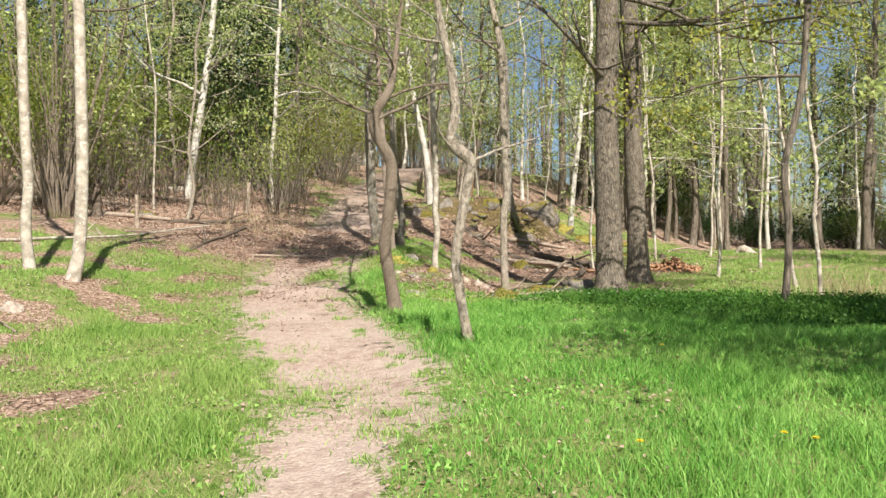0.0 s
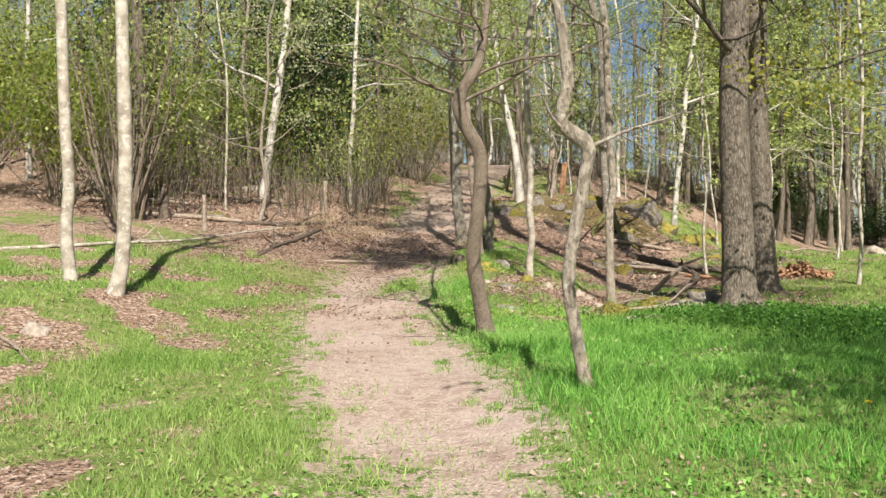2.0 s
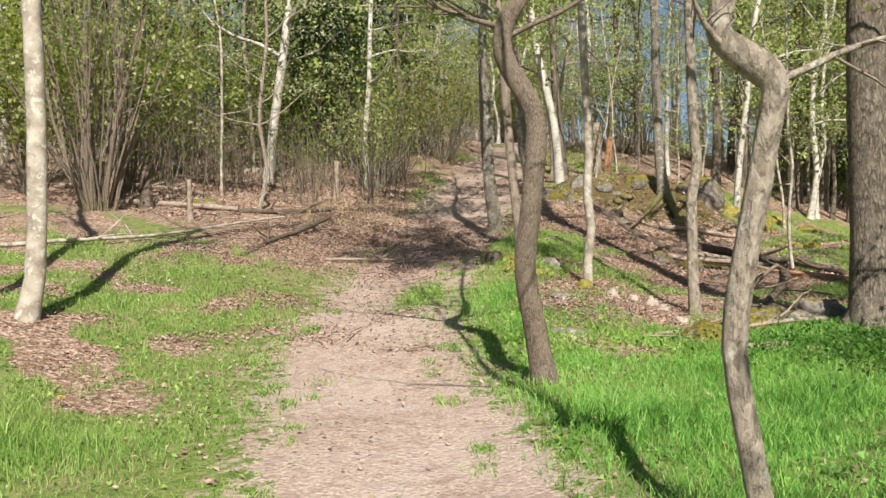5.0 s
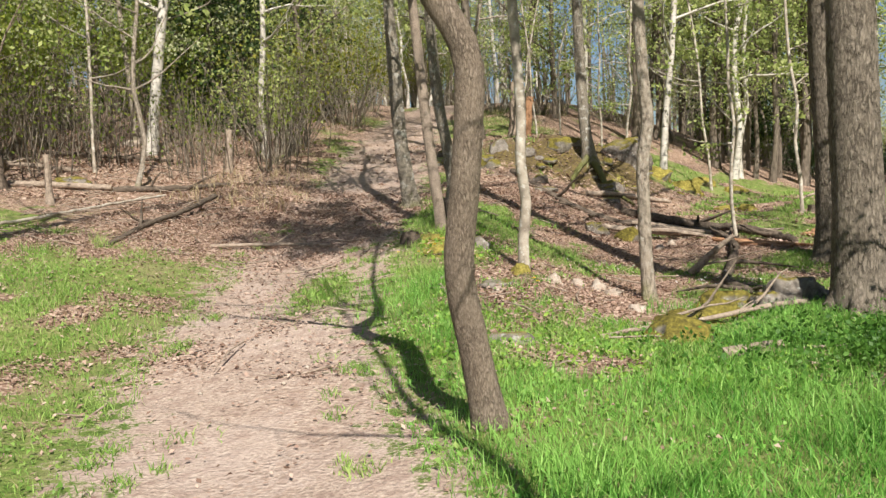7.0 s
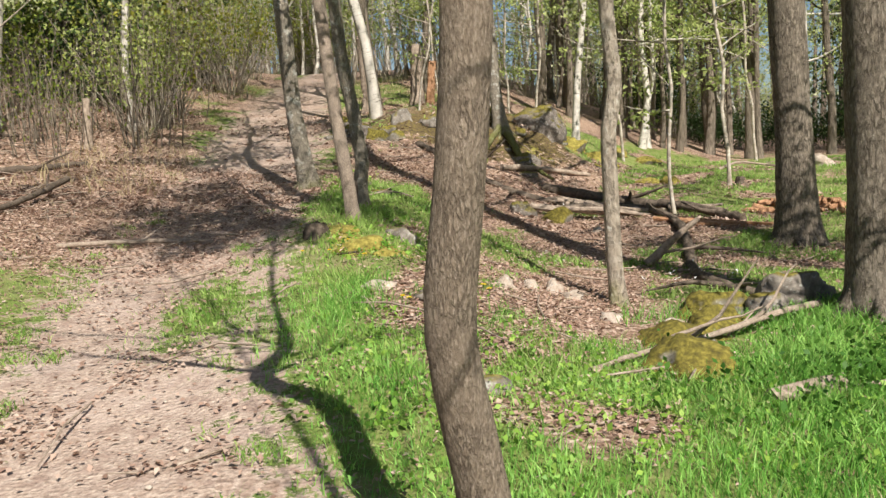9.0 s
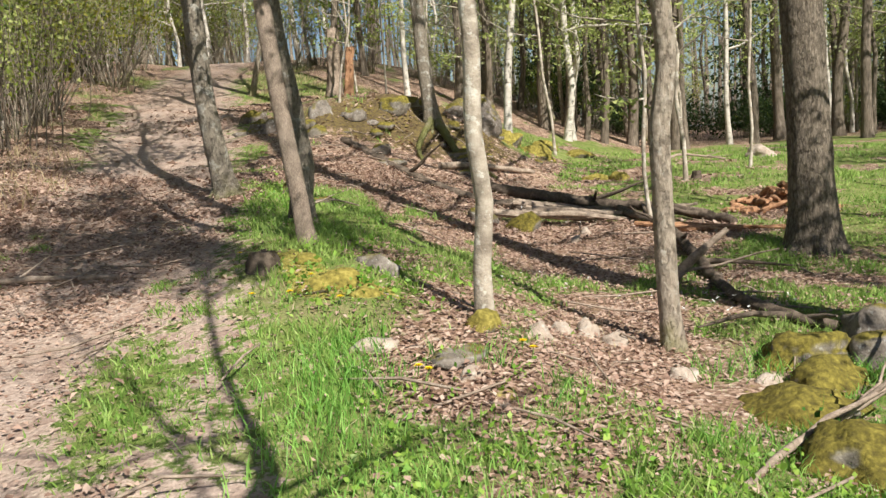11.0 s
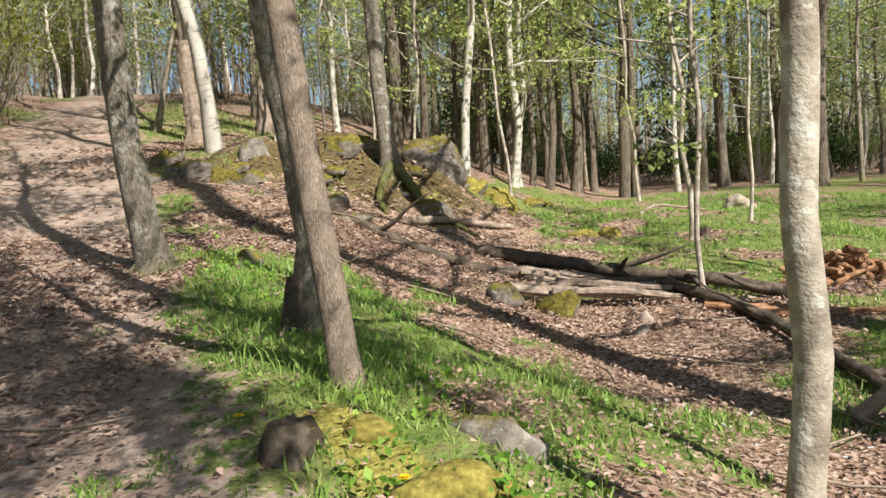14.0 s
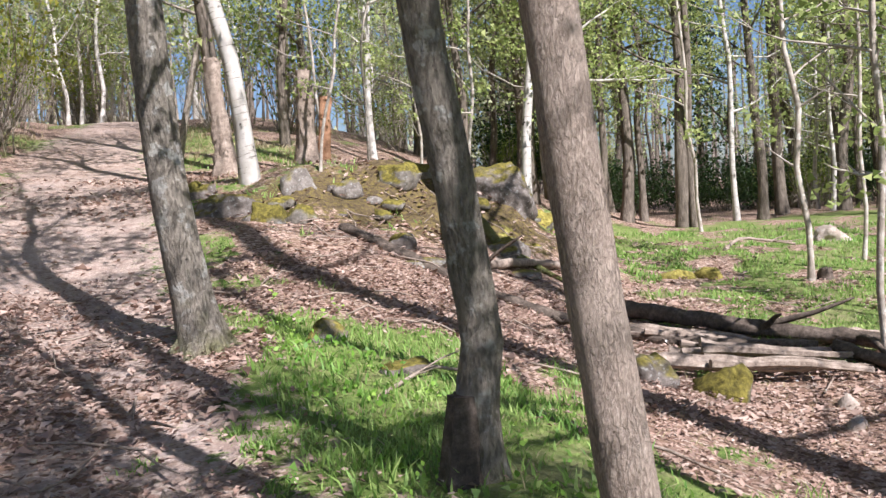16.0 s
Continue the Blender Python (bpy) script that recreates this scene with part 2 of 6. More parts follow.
def ground_mat():
    n = Nodes("forest_floor")
    v = n.coords()
    fine, mid, big = n.noise(v, 42.0, 6, 0.7), n.noise(v, 7.0, 5, 0.65), n.noise(v, 1.3, 4)
    vor = n.t.nodes.new("ShaderNodeTexVoronoi")
    n.put(vor.inputs["Vector"], v)
    vor.inputs["Scale"].default_value = 34.0
    chip = vor.outputs["Color"]
    sep = n.t.nodes.new("ShaderNodeSeparateColor")
    n.put(sep.inputs[0], chip)
    turf = n.ramp(mid, ((0.3, (0.08, 0.13, 0.03)), (0.5, (0.15, 0.2, 0.05)), (0.7, (0.26, 0.25, 0.11))))
    turf = n.mix(n.math("MULTIPLY", n.span(big, 0.5, 0.68), 0.4), turf, (0.31, 0.24, 0.15))
    turf = n.mix(n.span(fine, 0.55, 0.72), turf, (0.34, 0.27, 0.16))
    dirt = n.ramp(fine, ((0.28, (0.2, 0.145, 0.115)), (0.5, (0.39, 0.3, 0.245)), (0.72, (0.57, 0.47, 0.385))))
    dirt = n.mix(n.math("MULTIPLY", n.span(mid, 0.47, 0.66), 0.75), dirt, (0.26, 0.18, 0.145))
    dirt = n.mix(n.math("MULTIPLY", n.span(big, 0.5, 0.65), 0.4), dirt, (0.47, 0.38, 0.33))
    leaf = n.ramp(sep.outputs[0], ((0.0, (0.11, 0.068, 0.05)), (0.45, (0.28, 0.18, 0.13)), (0.8, (0.42, 0.295, 0.225)), (1.0, (0.53, 0.425, 0.345))))
    leaf = n.mix(n.math("MULTIPLY", n.span(mid, 0.45, 0.65), 0.5), leaf, (0.16, 0.11, 0.06))
    wob = n.math("ADD", n.math("MULTIPLY", n.math("SUBTRACT", mid, 0.5), 1.5), n.math("MULTIPLY", n.math("SUBTRACT", fine, 0.5), 0.6))
    k_leaf = n.span(n.math("ADD", n.attr("litter"), wob), 0.4, 0.6)
    mossy = n.ramp(n.noise(v, 18.0, 5, 0.7), ((0.32, (0.05, 0.036, 0.025)), (0.5, (0.12, 0.088, 0.045)), (0.68, (0.19, 0.15, 0.04))))
    k_path = n.span(n.math("ADD", n.attr("path"), wob), 0.42, 0.6)
    gold = n.ramp(n.noise(v, 30.0, 5, 0.7), ((0.3, (0.11, 0.1, 0.025)), (0.5, (0.27, 0.24, 0.06)), (0.7, (0.43, 0.38, 0.12))))
    col = n.mix(k_leaf, turf, leaf)
    col = n.mix(n.span(n.math("ADD", n.attr("moss"), wob), 0.4, 0.7), col, mossy)
    col = n.mix(n.span(n.math("ADD", n.attr("gold"), wob), 0.4, 0.6), col, gold)
    mixed = n.mix(n.math("MULTIPLY", n.attr("litter"), n.span(sep.outputs[1], 0.4, 0.7)), dirt, leaf)
    col = n.mix(k_path, col, mixed)
    h = n.math("ADD", n.math("MULTIPLY", fine, 0.6), n.math("ADD", mid, n.math("MULTIPLY", vor.outputs["Distance"], 0.5)))
    flat = n.math("SUBTRACT", 0.85, n.math("MULTIPLY", k_path, 0.15))
    n.bump(h, flat, 0.03)
    return n.finish(col, 0.95, 0.1)


GROUND = ground_mat()


GREEN_MOSS = ((0.06, 0.05, 0.015), (0.15, 0.125, 0.025), (0.28, 0.235, 0.05))
GOLD_MOSS = ((0.1, 0.085, 0.02), (0.24, 0.2, 0.045), (0.38, 0.32, 0.09))


def rock_mat(name, moss, tuft=GREEN_MOSS, stone=((0.13, 0.12, 0.11), (0.3, 0.28, 0.255), (0.47, 0.44, 0.4))):
    n = Nodes(name)
    w = n.coords((1, 1, 1), True)
    f = n.noise(w, 9.0, 8, 0.7)
    col = n.ramp(f, ((0.3, stone[0]), (0.5, stone[1]), (0.72, stone[2])))
    col = n.mix(n.math("MULTIPLY", n.span(n.noise(w, 22.0, 3), 0.58, 0.66), 0.5), col, (0.42, 0.42, 0.38))
    m = n.math("ADD", n.math("MULTIPLY", n.up(), 0.5), n.math("ADD", n.noise(w, 4.0, 5), moss - 1.0))
    green = n.ramp(n.noise(w, 26.0, 4), tuple(zip((0.3, 0.53, 0.72), tuft)))
    col = n.mix(n.span(m, 0.0, 0.2), col, green)
    n.bump(n.math("ADD", f, n.math("MULTIPLY", n.noise(w, 40.0, 4), 0.3)), 0.7, 0.04)
    return n.finish(col, 0.9, 0.2)


MOSS_ROCK = rock_mat("moss_covered_rock", 0.5, GREEN_MOSS, ((0.07, 0.06, 0.05), (0.17, 0.15, 0.12), (0.3, 0.27, 0.22)))
GOLD_ROCK = rock_mat("yellow_mossy_rock", 0.75, GOLD_MOSS, ((0.07, 0.06, 0.05), (0.17, 0.15, 0.12), (0.3, 0.27, 0.22)))
HALF_ROCK = rock_mat("half_mossy_rock", 0.28, GREEN_MOSS, ((0.06, 0.05, 0.04), (0.15, 0.125, 0.105), (0.29, 0.255, 0.22)))
BARE_ROCK = rock_mat("bare_grey_rock", 0.16, GREEN_MOSS, ((0.08, 0.067, 0.055), (0.18, 0.155, 0.13), (0.31, 0.275, 0.235)))
PALE_ROCK = rock_mat("pale_fieldstone", -0.5, GREEN_MOSS, ((0.2, 0.155, 0.12), (0.38, 0.31, 0.25), (0.56, 0.49, 0.42)))


def wood_mat(name, dark, mid, light):
    n = Nodes(name)
    v = n.coords((14, 14, 14), True)
    g = n.noise(v, 1.0, 8, 0.75)
    col = n.ramp(g, ((0.3, dark), (0.5, mid), (0.72, light)))
    col = n.mix(n.span(n.noise(n.coords((1, 1, 1), True), 3.0), 0.55, 0.7), col, mid)
    n.bump(g, 0.8, 0.02)
    return n.finish(col, 0.9, 0.15)


DEAD_WOOD = wood_mat("weathered_dead_wood", (0.11, 0.08, 0.06), (0.28, 0.22, 0.17), (0.46, 0.38, 0.31))
DARK_WOOD = wood_mat("dark_rotting_wood", (0.035, 0.028, 0.022), (0.11, 0.085, 0.065), (0.24, 0.19, 0.15))
RED_WOOD = wood_mat("red_brown_rotten_wood", (0.12, 0.06, 0.035), (0.33, 0.18, 0.1), (0.5, 0.31, 0.19))


def plain_mat(name, colour, rough=0.6):
    n = Nodes(name)
    col = n.mix(n.noise(n.coords(), 30.0), colour, tuple(c * 0.7 for c in colour))
    return n.finish(col, rough)


YELLOW_PETAL = plain_mat("dandelion_petal", (0.85, 0.62, 0.01))
WHITE_PETAL = plain_mat("white_petal", (0.82, 0.82, 0.8))
STEM_GREEN = plain_mat("green_stem", (0.13, 0.22, 0.05))
ASPHALT = plain_mat("grey_asphalt", (0.2, 0.2, 0.21), 0.9)


# ---- mesh helpers ----
class Shape:
    """Gathers triangles and quads, and becomes one mesh."""

    def __init__(self):
        self.v, self.f, self.n = [], [], 0

    def add(self, verts, faces):
        verts, faces = np.asarray(verts, float).reshape(-1, 3), np.asarray(faces, int)
        if len(faces):
            self.v.append(verts)
            self.f.append(faces + self.n)
            self.n += len(verts)
        return self

    def tube(self, pts, radii, sides=8, rough=0.0, seed=0, cap=True):
        """A bent, tapering tube."""
        p = np.asarray(pts, float)
        r = np.broadcast_to(np.asarray(radii, float), (len(p),))
        tan = np.gradient(p, axis=0)
        tan /= np.linalg.norm(tan, axis=1)[:, None] + 1e-9
        ref = np.array((0.0, 1.0, 0.0)) if abs(tan[:, 1]).mean() < 0.7 else np.array((1.0, 0.0, 0.0))
        u = np.cross(tan, ref)
        u /= np.linalg.norm(u, axis=1)[:, None] + 1e-9
        w = np.cross(tan, u)
        a = np.linspace(0, 2 * math.pi, sides, endpoint=False)
        rr = np.repeat(r[:, None], sides, 1)
        if rough:
            g = np.random.default_rng(seed)
            lobe = g.uniform(-1, 1, sides)
            rr = rr * (1 + rough * (0.6 * lobe[None, :] + 0.7 * g.uniform(-1, 1, rr.shape)))
        ring = p[:, None, :] + rr[..., None] * (np.cos(a)[None, :, None] * u[:, None, :] + np.sin(a)[None, :, None] * w[:, None, :])
        i = np.arange(len(p) - 1)[:, None] * sides
        j, k = np.arange(sides)[None, :], (np.arange(sides)[None, :] + 1) % sides
        f = np.stack((i + j, i + k, i + sides + k, i + sides + j), -1).reshape(-1, 4)
        self.add(ring.reshape(-1, 3), f)
        if cap:
            for e, c in ((0, p[0]), (len(p) - 1, p[-1])):
                rim = ring[e]
                verts = np.vstack((rim, c[None]))
                jj = np.arange(sides)
                kk = (jj + 1) % sides
                tri = np.stack((jj, kk, np.full(sides, sides), np.full(sides, sides)), -1)
                self.add(verts, tri if e else tri[:, [1, 0, 2, 3]])
        return self

    def mesh(self, name, material, round_off=True):
        v, f = np.vstack(self.v), np.vstack(self.f)
        tri = f[:, 2] == f[:, 3]
        f4, f3 = f[~tri], f[tri][:, :3]
        me = bpy.data.meshes.new(name)
        me.vertices.add(len(v))
        me.vertices.foreach_set("co", v.astype(np.float32).ravel())
        loops = np.concatenate((f4.ravel(), f3.ravel())).astype(np.int32)
        me.loops.add(len(loops))
        me.loops.foreach_set("vertex_index", loops)
        starts = np.concatenate((np.arange(len(f4)) * 4, len(f4) * 4 + np.arange(len(f3)) * 3)).astype(np.int32)
        me.polygons.add(len(starts))
        me.polygons.foreach_set("loop_start", starts)
        me.polygons.foreach_set("use_smooth", np.full(len(starts), bool(round_off)))
        me.materials.append(material)
        me.update(calc_edges=True)
        me.validate()
        return me


def part(name, shape, material, parent, label="", round_off=True):
    ob = new(name, shape.mesh(name, material, round_off))
    ob.parent = parent
    if label:
        tagged(ob, label)
    return ob


def empty(name, x, y, z, label, category, group=""):
    ob = new(name)
    ob.empty_display_size = 0.1
    ob.matrix_world = pose(x, y, z)
    return tagged(ob, label, category, group)


def thing(name, shape, material, at, label, category, group="", kind="", round_off=True):
    ob = new(name, shape.mesh(name, material, round_off))
    ob.matrix_world = pose(*at)
    return tagged(ob, label, category, group, kind)


def curve_through(pts, step=0.12):
    """Points on a soft curve through a few given ones."""
    p = np.asarray(pts, float)
    p = np.vstack((2 * p[0] - p[1], p, 2 * p[-1] - p[-2]))
    out = []
    for i in range(1, len(p) - 2):
        n = max(2, int(np.linalg.norm(p[i + 1] - p[i]) / step))
        t = np.linspace(0, 1, n, endpoint=False)[:, None]
        a, b, c, d = p[i - 1], p[i], p[i + 1], p[i + 2]
        out.append(0.5 * (2 * b + (c - a) * t + (2 * a - 5 * b + 4 * c - d) * t**2 + (3 * b - a - 3 * c + d) * t**3))
    out.append(p[-2][None])
    return np.vstack(out)


def leaves_at(shape, centres, size, g, droop=0.3, simple=False):
    """A small pointed leaf at each centre."""
    n = len(centres)
    if not n:
        return
    a = g.normal(size=(n, 3))
    a[:, 2] -= droop
    a /= np.linalg.norm(a, axis=1)[:, None]
    b = np.cross(a, g.normal(size=(n, 3)))
    b /= np.linalg.norm(b, axis=1)[:, None] + 1e-9
    s = (size * g.uniform(0.6, 1.3, n))[:, None]
    c = np.asarray(centres)
    if simple:
        v = np.stack((c, c + a * s + b * s * 0.4, c + a * s * 0.9 - b * s * 0.4), 1)
        k = np.arange(3 * n).reshape(-1, 3)
        shape.add(v.reshape(-1, 3), k[:, [0, 1, 2, 2]])
        return
    v = np.stack((c, c + a * s * 0.5 + b * s * 0.33, c + a * s, c + a * s * 0.5 - b * s * 0.33), 1)
    shape.add(v.reshape(-1, 3), np.arange(4 * n).reshape(-1, 4))


def bough(g, start, way, length, r, wander=0.25, rise=0.1, n=7):
    """A wandering branch: its points and radii."""
    d, p, pts = np.array(way, float), np.array(start, float), [np.array(start, float)]
    d /= np.linalg.norm(d)
    for _ in range(n):
        d = d + g.normal(size=3) * wander * 0.5 + np.array((0, 0, rise))
        d /= np.linalg.norm(d)
        p = p + d * length / n
        pts.append(p.copy())
    return np.array(pts), np.linspace(r, r * 0.25, n + 1)


# ---- the lie of the land ----
PATH_Y = (-15, 3, 5, 7.5, 10, 12.5, 14.6, 18, 22, 28, 34, 42, 52, 80)
PATH_X = (-0.2, -0.5, -0.75, -0.8, -1.5, -2.2, -2.45, -2.6, -2.7, -2.5, -2.4, -1.8, -0.7, 3.0)
PATH_W = (0.5, 0.45, 0.42, 0.8, 0.9, 0.9, 0.85, 1.05, 1.1, 1.2, 1.1, 1.0, 0.9, 0.9)
RISE_Y = (-40, 0, 7.5, 12.5, 15.7, 18, 21, 24, 27, 36, 45, 60, 90, 160)
RISE_Z = (-1.2, -0.03, 0.42, 0.72, 1.08, 1.38, 1.62, 2.05, 2.65, 4.3, 5.7, 6.9, 7.5, 7.5)
FLAT_Z = (-0.9, 0.02, 0.6, 0.66, 0.68, 0.78, 1.0, 1.22, 1.38, 1.5, 1.6, 1.8, 2.2, 3.0)


def smooth(a):
    a = np.clip(a, 0.0, 1.0)
    return a * a * (3 - 2 * a)


def glide(v, xs, ys):
    """A soft curve through a short profile."""
    return sum(np.interp(v + d, xs, ys) for d in (-1.6, -0.8, 0.0, 0.8, 1.6)) / 5


def hump(x, y, cx, cy, rx, ry, h):
    return h * np.exp(-((x - cx) / rx) ** 2 - ((y - cy) / ry) ** 2)


def height(x, y):
    """Height of the forest floor at x, y (numbers or arrays)."""
    x, y = np.asarray(x, float), np.asarray(y, float)
    rise, flat = glide(y, RISE_Y, RISE_Z), glide(y, RISE_Y, FLAT_Z)
    edge = np.interp(y, (0, 14, 20, 26, 36, 50), (0.2, 0.2, 0.6, 1.9, 7.0, 11.0))
    wide = np.interp(y, (0, 14, 20, 26, 36, 50), (2.0, 1.1, 1.5, 2.4, 6.0, 9.0))
    k = smooth((x - edge + wide) / (2 * wide))
    z = rise * (1 - k) + flat * k
    left = np.maximum(0.0, -x - 3.6)
    z = z + 0.14 * left * smooth((y - 7) / 5) * np.clip(1 - left / 60, 0.3, 1)
    z = z + hump(x, y, 2.4, 27.0, 1.7, 1.5, 0.75) + hump(x, y, 0.4, 27.5, 1.8, 1.5, 0.25) + hump(x, y, -1.1, 17.6, 0.7, 1.6, 0.16)
    z = z + hump(x, y, -0.2, 11.2, 0.7, 1.5, 0.08) + hump(x, y, -0.1, 15.5, 0.5, 0.9, 0.13) + hump(x, y, -5.6, 12.3, 1.2, 1.2, 0.15) + hump(x, y, 0.2, 8.4, 0.9, 1.4, 0.07)
    z = z + 0.035 * np.sin(1.1 * x + 0.7 * y) * np.sin(0.9 * y - 0.6 * x + 1) + 0.012 * np.sin(3.1 * x + 1.3) * np.sin(2.7 * y)
    return z + 0.25 * smooth((np.hypot(x, y) - 35) / 30) * np.sin(0.21 * x) * np.sin(0.17 * y + 1)


# ---- the ground ----
def path_side(x, y):
    """Distance from the middle of the path, in half widths."""
    return np.abs(x - np.interp(y, PATH_Y, PATH_X)) / np.interp(y, PATH_Y, PATH_W)


def clumpy(x, y):
    """Uneven growth, 0 to 1."""
    v = np.sin(2.3 * x + 1.7 * np.sin(1.3 * y)) * np.sin(2.1 * y + 1.1 * np.sin(1.9 * x)) + 0.6 * np.sin(5.3 * x + y) * np.sin(4.7 * y - 2 * x)
    return np.clip(0.5 + 0.45 * v, 0, 1)


def path_mask(x, y):
    m = np.clip(1.15 - 0.65 * path_side(x, y), 0, 1)
    for cx, cy, rx, ry, h in ((-0.9, 6.6, 0.35, 1.0, 0.5), (-2.2, 15.2, 0.28, 1.2, 0.75), (-1.3, 9.0, 0.2, 0.5, 0.3)):
        m = m - hump(x, y, cx, cy, rx, ry, h)
    for cx, cy, rx, ry, h in ((-3.2, 8.3, 0.6, 0.25, 0.5), (1.4, 7.4, 0.2, 0.16, 0.5), (0.15, 5.9, 0.4, 0.6, 0.35)):
        m = m + hump(x, y, cx, cy, rx, ry, h)
    return np.clip(m * smooth((50 - y) / 5), 0, 1)


def litter_mask(x, y):
    m = (0.75 + 0.45 * np.sin(0.9 * x + 2 * np.sin(0.35 * y)) * np.sin(0.6 * y)) * smooth((y - 25) / 5) * (1 - 0.85 * smooth((x - 2.5) / 2) * smooth((46 - y) / 4) * smooth((30 - x) / 4))
    m = m + smooth((-x - 4.2) / 3) * smooth((y - 18.5) / 3)
    m = m + 0.6 * smooth((x - 3) / 2) * smooth((y - 32.0 - 0.12 * np.maximum(0, x - 6)) / 1.6)
    m = m + 0.62 * smooth((-x - 3.6 - 0.35 * np.maximum(0, 17.5 - y)) / 1.2) * smooth((y - 14.5) / 3) * (0.25 + 0.8 * clumpy(x * 0.55, y * 0.55))
    for cx, cy, rx, ry, h in (
        (0.7, 15.3, 1.0, 1.5, 1.0), (1.9, 19.2, 1.6, 1.2, 0.95), (1.2, 17.6, 0.8, 1.0, 0.5), (0.8, 21.8, 1.1, 1.6, 0.8), (3.3, 17.2, 1.0, 0.8, 0.5),
        (-4.3, 18.6, 1.3, 2.0, 0.9), (-2.7, 20.0, 1.1, 3.6, 0.95), (-0.7, 19.9, 0.7, 1.7, -0.8), (-5.0, 36.0, 2.2, 7.0, -0.75), (0.2, 34.0, 1.8, 4.5, -0.7), (0.3, 23.7, 1.5, 0.9, 0.8), (0.1, 25.2, 1.2, 0.8, 0.6), (-0.2, 22.0, 0.5, 0.5, 0.4), (3.0, 25.3, 1.0, 0.8, 0.5), (-0.6, 17.1, 0.3, 0.4, 0.4), (-0.2, 17.6, 0.5, 0.5, 0.5), (0.9, 17.8, 0.7, 0.8, -0.5), (0.9, 20.0, 0.5, 0.5, -0.35), (-0.3, 22.4, 0.8, 0.8, -0.3), (-3.4, 6.5, 0.9, 0.5, 0.55), (-3.7, 7.8, 0.9, 0.4, 0.52), (-2.3, 7.5, 0.6, 0.25, 0.45), (-4.7, 9.1, 0.8, 0.25, 0.45), (-4.2, 11.7, 0.8, 0.3, 0.36), (-2.9, 13.2, 0.7, 0.5, 0.3), (5.3, 20.7, 0.7, 0.5, 1.0), (-0.5, 22.0, 1.2, 1.5, 0.4), (2.4, 26.0, 1.8, 1.6, 0.6), (-0.2, 26.2, 1.4, 1.2, 0.45), (1.6, 16.9, 0.8, 0.7, 0.5), (-0.5, 13.7, 0.5, 0.35, 0.55), (0.1, 12.6, 0.4, 0.3, 0.5), (-0.9, 15.2, 0.3, 0.3, 0.5), (1.6, 12.3, 0.5, 0.25, 0.45), (4.6, 23.2, 0.7, 0.35, 0.5), (6.2, 26.4, 0.9, 0.4, 0.5), (3.9, 26.0, 0.6, 0.35, 0.5), (2.6, 20.6, 1.4, 0.7, 0.7), (-5.0, 14.6, 1.2, 0.5, 0.35), (-7.5, 18.0, 1.5, 0.5, 0.35), (-0.3, 14.6, 0.35, 0.5, 0.4), (-0.3, 16.2, 0.4, 0.5, 0.45),
        (3.6, 19.6, 1.2, 0.6, 0.6), (-4.6, 23.5, 1.1, 2.8, 1.0), (1.6, 23.0, 1.5, 1.3, 0.7), (2.6, 24.6, 1.6, 0.8, 0.5),
    ):
        m = m + hump(x, y, cx, cy, rx, ry, h)
    bald = smooth((clumpy(x * 0.85 + 7, y * 0.85) - 0.5) / 0.28)
    left = smooth((np.interp(y, PATH_Y, PATH_X) - x - 1.3) / 0.8)
    m = m + bald * (0.85 * left * smooth((y - 5) / 2) + (0.38 + 0.24 * smooth((y - 19) / 3)) * (1 - left) * smooth((y - 8.5) / 3))
    m = m * (0.62 + 0.72 * clumpy(x * 2.1 + 1.5, y * 2.1))
    return np.clip(m, 0, 1.2)


def gold_mask(x, y):
    """Where bright yellow moss cushions cover the ground."""
    m = np.zeros_like(np.asarray(x, float))
    for cx, cy, rx, ry, h in ((-1.1, 16.75, 0.16, 0.42, 0.95), (-0.86, 16.35, 0.26, 0.2, 0.9), (-0.62, 16.15, 0.2, 0.16, 0.7), (-0.12, 15.55, 0.16, 0.14, 0.9), (-1.25, 17.1, 0.14, 0.14, 0.7), (-0.35, 14.6, 0.16, 0.12, 0.6),
                              (1.35, 14.75, 0.4, 0.3, 0.5), (4.5, 27.9, 0.7, 0.5, 0.7), (3.6, 27.0, 0.5, 0.6, 0.55), (-0.4, 25.6, 0.35, 0.3, 0.55), (2.6, 25.8, 0.4, 0.5, 0.5), (5.0, 25.3, 0.5, 0.3, 0.5), (-0.75, 19.0, 0.2, 0.2, 0.6)):
        m = m + hump(x, y, cx, cy, rx, ry, h)
    return np.clip(m, 0, 1)


